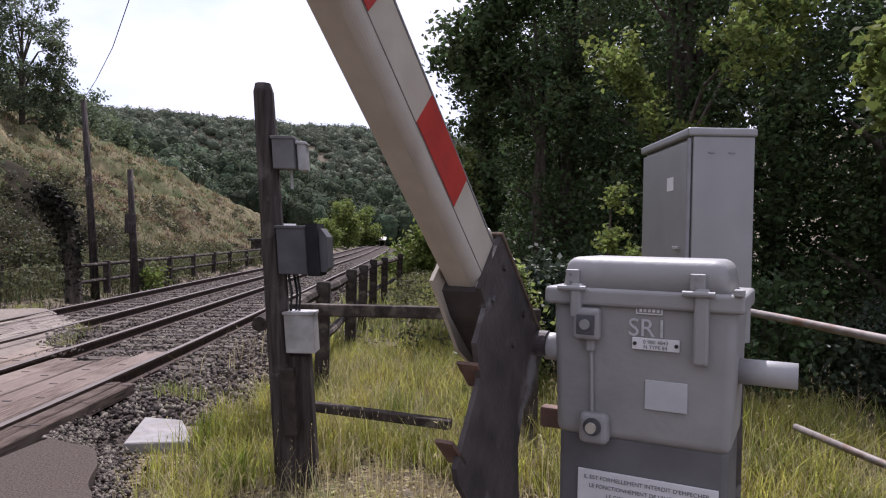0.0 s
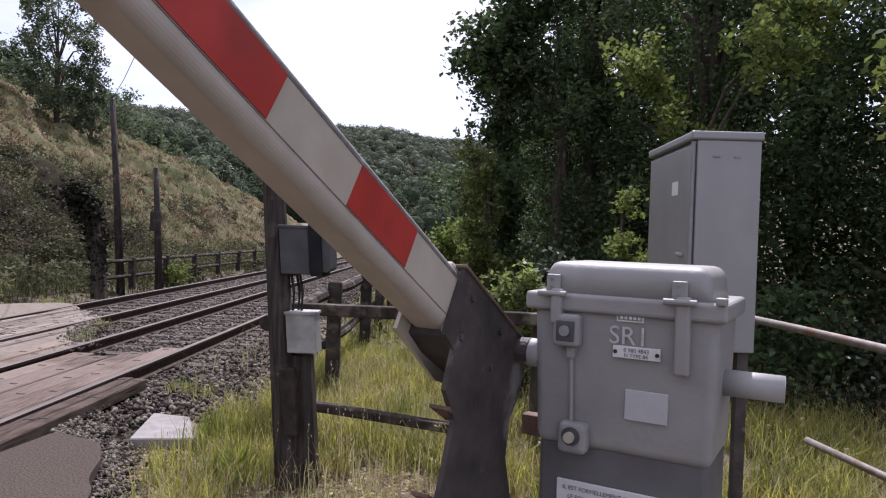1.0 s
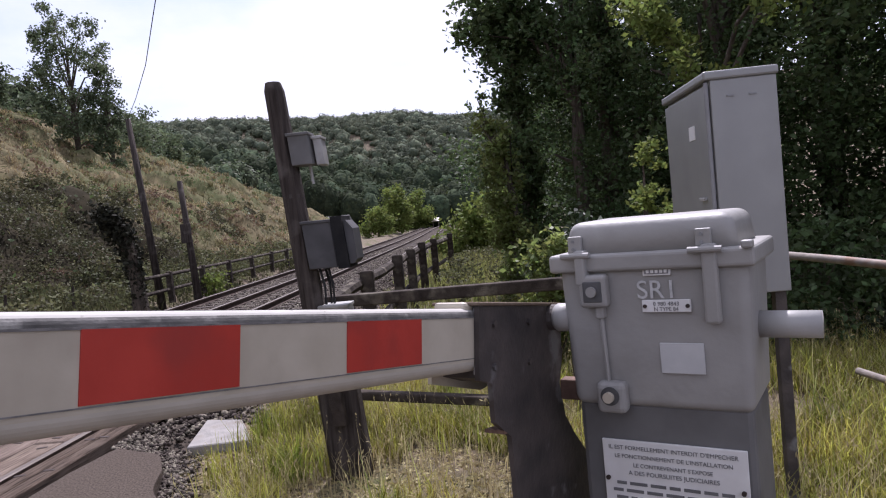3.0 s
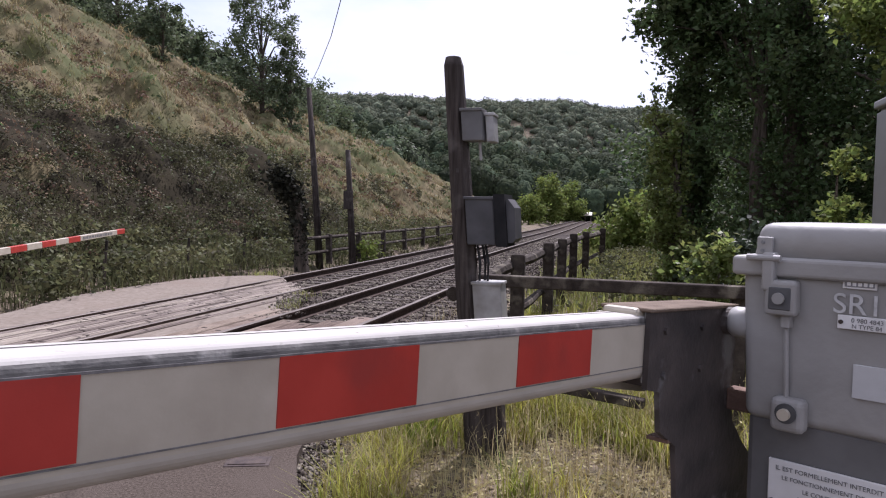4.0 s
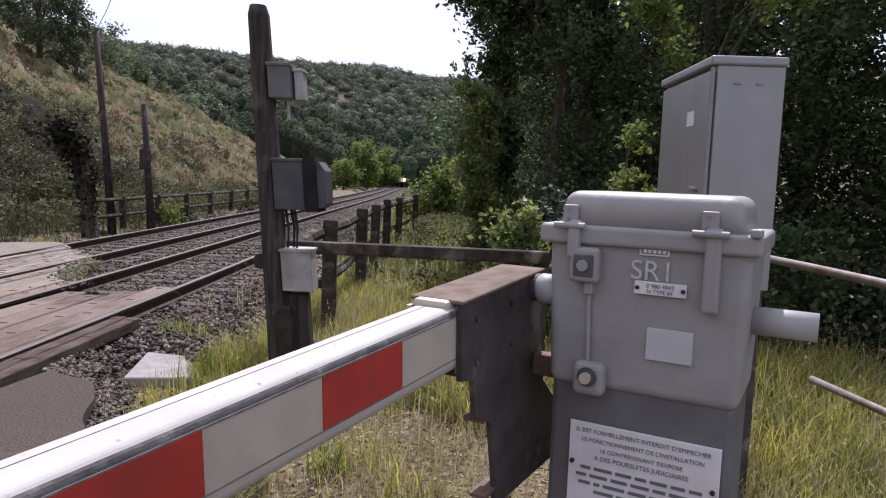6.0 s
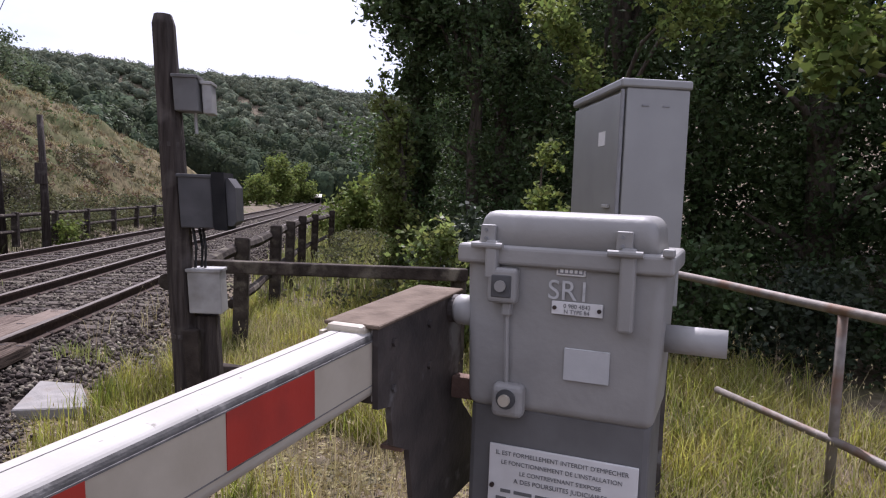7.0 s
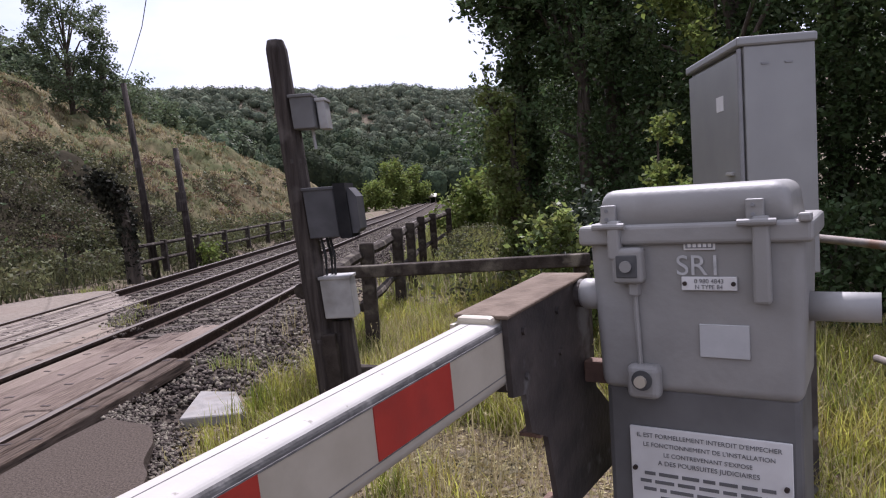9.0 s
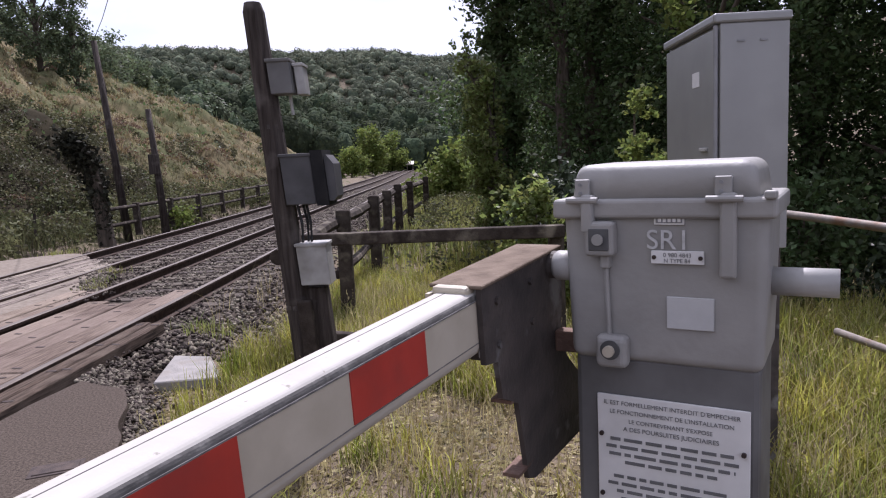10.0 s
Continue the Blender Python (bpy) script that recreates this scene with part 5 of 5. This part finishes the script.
ridge_wood()
for x, y, h, wide, count in ((-27.6, 45.4, 10.0, 2.1, 11500), (-25.8, 46.2, 7.0, 0.95, 4200), (-33.2, 41.5, 5.8, 1.1, 2800), (-35.3, 39.6, 5.6, 0.9, 2300)):
    lobes = []
    for k in range(16):
        a = 2.4 * k
        z = h * (0.12 + 0.86 * k / 15)
        w = wide * (0.55 + 0.75 * math.sin(math.pi * min(1, 0.12 + 0.8 * k / 15)))
        lobes.append((w * 0.66 * math.cos(a), w * 0.66 * math.sin(a), z, w * 0.58 * rng.uniform(0.75, 1.25), w * 0.58, h * 0.07))
    tree("tree", x, y, h, lobes, 0.02 * h, count, 0.12, M_RIDGE, "tall thin dark tree on top of the bank")


def scatter(n, x0, x1, y0, y1, keep):
    x, y = rng.uniform(x0, x1, n), rng.uniform(y0, y1, n)
    k = keep(x, y)
    x, y = x[k], y[k]
    return np.stack([x, y, ground_z(x, y) - 0.02], 1)


def in_road(x, y):
    """South of the approach road's edge."""
    edge = np.interp(x, (-3.47, -3.0, -2.64, -2.4, -2.15, -1.6, 0, 2, 9), (5.75, 5.55, 5.2, 4.6, 3.95, 3.2, 2.3, 1.25, -2.5))
    return y < edge + 0.12


def verge(x, y):
    patch = ripple(x, y, 0.55, 5)
    bare = ((x + 0.3) ** 2 / 1.6 + (y - 4.3) ** 2 / 1.0 < 1 + 0.4 * patch) & (patch > -0.62)
    return ~in_road(x, y) & (x > np.where(y < 14, -1.95, -2.3) + bend(y) - 0.25 * ripple(x, y, 0.7, 2)) & ~bare


def clumped(p, s, seed, low):
    return p[(ripple(p[:, 0], p[:, 1], s, seed) + rng.normal(size=len(p)) * 0.35) > low]


p = clumped(scatter(66000, -3.2, 4.5, 3.0, 12, verge), 0.3, 1, 0.0)
v, f = blades_arrays(p, 0.27 + 0.16 * lumps(p[:, 0], p[:, 1], 0.6, 3), 1.05, 0.0052)
soup("verge_grass", v, f, M_GRASS, label="tall yellow-green grass on the verge", kind="stuff", category="grass")
p = scatter(18000, -3.5, 5, 12, 40, verge)
v, f = blades_arrays(p, 0.45, 0.7, 0.010)
soup("verge_grass", v, f, M_VERGE, label="tall yellow-green grass along the fence", kind="stuff", category="grass")
c = scatter(1500, -2.4, 3.6, 3.0, 13, verge)
c = c[lumps(c[:, 0], c[:, 1], 0.9, 31) > -0.25]
q = np.repeat(c, 26, 0) + rng.normal(size=(len(c) * 26, 3)) * (0.045, 0.045, 0.0)
v, f = blades_arrays(q, np.repeat(rng.uniform(0.16, 0.36, len(c)), 26), 1.3, 0.0038)
soup("verge_tufts", v, f, M_GRASS, label="bright green grass tufts on the verge", kind="stuff", category="grass")
p = clumped(scatter(17000, -3.0, 4.5, 2.6, 10, lambda x, y: ~in_road(x, y) & (x > -2.05)), 0.25, 7, -0.1)
v, f = blades_arrays(p, 0.34, 0.9, 0.003)
soup("dry_verge_grass", v, f, M_STRAW, label="thin dry straw among the verge grass", kind="stuff", category="grass")
p = clumped(scatter(2500, -2.6, 4.6, 2.8, 9, lambda x, y: ~in_road(x, y) & (x > -2.05)), 0.5, 17, -0.15)
v, f = blades_arrays(p, 0.55, 0.35, 0.0016)
heads = v.reshape(-1, 6, 3)[:, 3]
v2, f2 = leaves_arrays(np.repeat(heads, 3, 0) + rng.normal(size=(len(heads) * 3, 3)) * (0.006, 0.006, 0.03), 0.008, -3, 4.0)
soup("seeding_grass", np.concatenate([v, v2]), np.concatenate([f, f2 + len(v)]), M_STRAW, label="pale seed heads over the verge grass", kind="stuff", category="grass")
p = clumped(scatter(3800, -2.75, -1.5, 4.9, 6.9, lambda x, y: ~in_road(x, y) & (x > -2.25) & ~((x > -2.85) & (x < -2.2) & (y > 5.8) & (y < 6.55))), 0.22, 31, 0.0)
v, f = blades_arrays(p, 0.34, 0.55, 0.0042)
soup("slab_weeds", v, f, M_GRASS, label="green grass tufts round the concrete slab", kind="stuff", category="grass")
p = scatter(15000, -2.8, 2.2, 2.6, 6.5, lambda x, y: ~in_road(x, y))
v, f = leaves_arrays(p + (0, 0, 0.03), 0.022, 0.9, 2.6)
soup("dry_litter", v, f, M_STRAW, label="dry litter on the bare trodden ground", kind="stuff", category="litter")


def on_bank(x, y):
    s = bank_foot(y) - x
    return (s > 0.2) & (s < ridge(y) / 0.6 + 4)


p = scatter(180000, -48, -11, 2, 80, on_bank)
p = p[rng.uniform(0, 1, len(p)) < np.clip(22 / (np.hypot(p[:, 0], p[:, 1]) + 1), 0.25, 1)]


dry = dryness(p[:, 0], p[:, 1])
soft = rng.normal(size=len(p)) * 0.16
a = p[dry + soft > 0.0]
far_off = np.hypot(a[:, 0], a[:, 1])
v, f = blades_arrays(a, 0.22 + 0.12 * lumps(a[:, 0], a[:, 1], 0.9, 8), 1.5, 0.0045 + 0.00038 * far_off)
soup("bank_grass", v, f, M_DRY, label="straw-coloured dry grass on the steep bank", kind="stuff", category="grass")
# tussocks that stand out of the slope
c = scatter(4200, -46, -11, 3, 75, lambda x, y: on_bank(x, y) & (dryness(x, y) > 0.0))
c = c[rng.uniform(0, 1, len(c)) < np.clip(24 / (np.hypot(c[:, 0], c[:, 1]) + 1), 0.3, 1)]
q = np.repeat(c, 24, 0) + rng.normal(size=(len(c) * 24, 3)) * (0.13, 0.13, 0.0)
v, f = blades_arrays(q, np.repeat(rng.uniform(0.25, 0.5, len(c)), 24), 1.8, 0.004 + 0.00032 * np.hypot(q[:, 0], q[:, 1]))
soup("bank_tussocks", v, f, M_DRY, label="dry grass tussocks on the steep bank", kind="stuff", category="grass")


def mounds(name, count, keep, size, leaves, leaf, material, label):
    """Low rounded mounds of leaves on the slope, hollow and dark inside."""
    c = scatter(count, -46, -11, 2, 70, keep)
    c = c[rng.uniform(0, 1, len(c)) < np.clip(22 / (np.hypot(c[:, 0], c[:, 1]) + 1), 0.25, 1)]
    r = rng.uniform(0.5, 1.3, len(c)) * size
    d = rng.normal(size=(len(c), leaves, 3))
    d[:, :, 2] = np.abs(d[:, :, 2])
    d /= np.linalg.norm(d, axis=2)[:, :, None]
    q = c[:, None] + d * (r[:, None] * rng.uniform(0.7, 1.08, (len(c), leaves)))[:, :, None] * np.array([1, 1, 0.75])
    q = q.reshape(-1, 3)
    v, f = leaves_arrays(q, leaf + 0.0012 * np.hypot(q[:, 0], q[:, 1]), 0.4, 1.5)
    soup(name, v, f, material, label=label, kind="stuff", category="brambles")


mounds("bank_brambles", 14500, lambda x, y: on_bank(x, y) & (dryness(x, y) < 0.03) & (lumps(x, y, 1.3, 41) < 0.7), 0.6, 76, 0.026, M_BRAMBLE, "dark green brambles over the lower bank")
mounds("bank_shrubs", 900, lambda x, y: on_bank(x, y) & (dryness(x, y) < -0.06) & (lumps(x, y, 2.6, 21) > 0.1), 1.3, 190, 0.042, M_BRAMBLE, "tall dark bramble thickets low on the bank")
mounds("bank_thickets", 1500, lambda x, y: on_bank(x, y) & (dryness(x, y) > 0) & (lumps(x, y, 2.6, 23) > 0.3), 0.6, 90, 0.04, M_BRAMBLE, "small dark thickets scattered over the dry bank")
mounds("bank_bracken", 5200, lambda x, y: on_bank(x, y) & (dryness(x, y) > -0.03) & (dryness(x, y) < 0.62) & (lumps(x, y, 2.4, 14) > np.where(y < 38, -0.05, 0.25)), 0.55, 46, 0.034, M_BRACKEN, "rust-brown dead bracken on the bank")
mounds("bank_dead_stems", 4200, lambda x, y: on_bank(x, y) & (dryness(x, y) < 0.05) & (y < 34) & (lumps(x, y, 1.8, 16) > 0.0), 0.5, 44, 0.03, M_BRACKEN, "brown dead stems among the brambles")
p = scatter(26000, -42, -11, 4, 70, on_bank)
p = p[rng.uniform(0, 1, len(p)) < np.clip(20 / (np.hypot(p[:, 0], p[:, 1]) + 1), 0.2, 1)]
p = clumped(p, 0.5, 11, 0.25)
v, f = leaves_arrays(p + (0, 0, 0.25), 0.05 + 0.002 * np.hypot(p[:, 0], p[:, 1]))
soup("bank_weeds", v, f, M_LEAF, label="green weeds scattered among the dry bank grass", kind="stuff", category="weeds")
p = scatter(20000, -16, -9.3, 6, 45, lambda x, y: (x < bank_foot(y) + 2.1 + 0.4 * ripple(x, y, 1.0)) & (x > bank_foot(y) - 1.0) & ~((x > np.interp(y, (4, 8.4, 9.3, 10.5, 12.5, 13.7, 14.5, 15.1, 15.6), (-9.1, -9.5, -9.9, -10.25, -10.4, -10.3, -10.0, -9.5, -9.2))) & (y < 15.6)))
v, f = blades_arrays(p, 0.5 + 0.2 * ripple(p[:, 0], p[:, 1], 0.8, 3), 0.7, 0.010)
soup("far_verge_weeds", v, f, M_WEED, label="green weeds and grass along the foot of the bank", kind="stuff", category="weeds")
c = p[rng.integers(0, len(p), 1100)]
c = c[ripple(c[:, 0], c[:, 1], 0.9, 21) > -0.25]
q = np.repeat(c, 26, 0)
q = q + rng.normal(size=q.shape) * (0.16, 0.16, 0) + np.stack([np.zeros(len(q)), np.zeros(len(q)), rng.uniform(0.05, 0.8, len(q))], 1)
v, f = leaves_arrays(q, 0.075, 0.3, 1.8)
soup("far_verge_herbs", v, f, M_WEED, label="leafy grey-green herbs along the foot of the bank", kind="stuff", category="weeds")


c = scatter(240, -1.2, 1.6, 11, 26, lambda x, y: lumps(x, y, 1.5, 51) > -0.2)
q = np.repeat(c, 34, 0)
q = q + rng.normal(size=q.shape) * (0.13, 0.13, 0) + np.stack([np.zeros(len(q)), np.zeros(len(q)), rng.uniform(0.05, 0.75, len(q))], 1)
v, f = leaves_arrays(q, 0.05, 0.3, 2.0)
soup("verge_herbs", v, f, M_WEED, label="tall grey-green weeds between the fence and the wood", kind="stuff", category="weeds")
q = np.concatenate([np.array([x, y, -0.06]) + rng.normal(size=(60, 3)) * (0.12, 0.12, 0) for x, y in ((-6.05, 11.0), (-5.75, 10.3), (-6.35, 12.0), (-9.35, 15.2), (-9.2, 15.5), (-2.95, 7.4), (-2.6, 7.2))])
v, f = blades_arrays(q, 0.13, 1.1, 0.005)
soup("track_weeds", v, f, M_VERGE, label="small grass tufts growing in the ballast", kind="stuff", category="weeds")
p = scatter(130, -3.35, -2.6, 7.9, 13, lambda x, y: ripple(x, y, 0.4, 3) > 0.0)
p[:, 2] = -0.2
v, f = blades_arrays(p, 0.38, 1.0, 0.003)
soup("dry_stalks", v, f, M_STRAW, label="pale dry weed stalks beside the near rail", kind="stuff", category="weeds")


def stones():
    cube = bmesh.new()
    bmesh.ops.create_cube(cube, size=1.5)
    bmesh.ops.triangulate(cube, faces=cube.faces[:])
    base = np.array([q.co[:] for q in cube.verts])
    tri = np.array([[q.index for q in g.verts] for g in cube.faces])
    cube.free()
    n = 37000
    y = 5.4 + 40 * rng.uniform(0, 1, n) ** 2.1
    x = rng.uniform(-9.3, -1.75, n)
    deck = ((x > -3.45) & (y < 5.9)) | ((x <= -3.45) & (y < 7.75)) | ((x < -3.82) & (y < 9.9)) | ((x < -5.5) & (y < 10 + (-5.5 - x) * 1.6)) | ((x < -6.3) & (y < 12.6 - (x + 6.3) * 1.3))
    slab = (x > -2.95) & (x < -2.1) & (y > 5.6) & (y < 6.7)
    k = ~deck & ~slab
    # loose gravel along the asphalt's broken edge
    gx = rng.uniform(-3.4, -1.2, 3600)
    off = np.abs(rng.normal(size=3600)) * 0.3 + 0.01
    gy = np.interp(gx, (-3.47, -3.0, -2.64, -2.4, -2.15, -1.6), (5.75, 5.55, 5.2, 4.6, 3.95, 3.2)) + off
    on_slab = (gx > -2.95) & (gx < -2.05) & (gy > 5.65) & (gy < 6.7)
    gx, gy, off = gx[~on_slab], gy[~on_slab], off[~on_slab]
    # ballast spilt over the ragged end of the strip between the tracks
    t = rng.uniform(9.2, 13.2, 900)
    gx = np.concatenate([gx, np.interp(t, (9.2, 9.9, 10.6, 11.6, 13.2), (-5.6, -5.56, -6.0, -6.4, -7.3)) + rng.normal(size=900) * 0.13 + 0.06 - bend(t)])
    gy = np.concatenate([gy, t])
    off = np.concatenate([off, np.full(900, -1.0)])
    x, y = x[k], y[k]
    n = len(x)
    z = np.interp(x, (-9.9, -9.2, -8.6, -3.4, -3.1, -2.55), (-0.45, -0.21, -0.18, -0.17, -0.19, -0.21))
    r = rng.uniform(0.012, 0.032, n) * (1 + np.clip(y - 18, 0, 40) / 40)
    x, y, n = np.concatenate([x, gx]), np.concatenate([y, gy]), n + len(gx)
    z, r = np.concatenate([z, np.where(off < 0, -0.038, np.interp(gx, (-3.4, -2.6, -1.6), (-0.07, -0.12, -0.19)))]), np.concatenate([r, rng.uniform(0.004, 0.017, len(gx)) * np.where(off < 0, 1.7, 1.0)])
    c = np.stack([x + bend(y), y, z + r * 0.4], 1)
    axes = np.linalg.qr(rng.normal(size=(n, 3, 3)))[0]
    v = base[None] * (1 + 0.25 * rng.normal(size=(n, len(base), 3))) * (r[:, None] * rng.uniform(0.5, 1.4, (n, 3)))[:, None]
    v = np.einsum("nij,nmj->nmi", axes, v) + c[:, None]
    f = tri[None] + (np.arange(n) * len(base))[:, None, None]
    soup("ballast_stones", v.reshape(-1, 3), f.reshape(-1, 3), M_STONE, label="loose grey ballast stones beside the rails", kind="stuff", category="stones")


stones()


# ---- what moves ----
def motions():
    down = ((0, 43.4), (0.5, 37.2), (1, 30.5), (1.5, 24.6), (2, 18.3), (2.2, 15.8), (2.8, 10.6), (3.5, 6.1), (4, 3.8), (4.5, 0.8), (5, -1.6), (5.5, -3.1), (6.0, -3.2), (8, -3.2), (10, -3.2))
    walk(boom, [(t, PIVOT @ pose(0, 0, 0, -a, 0, 0)) for t, a in down])
    walk(far_boom, [(t, FAR_PIVOT @ pose(0, 0, 0, 0.65 * a - 0.8, 0, 0)) for t, a in down])


motions()
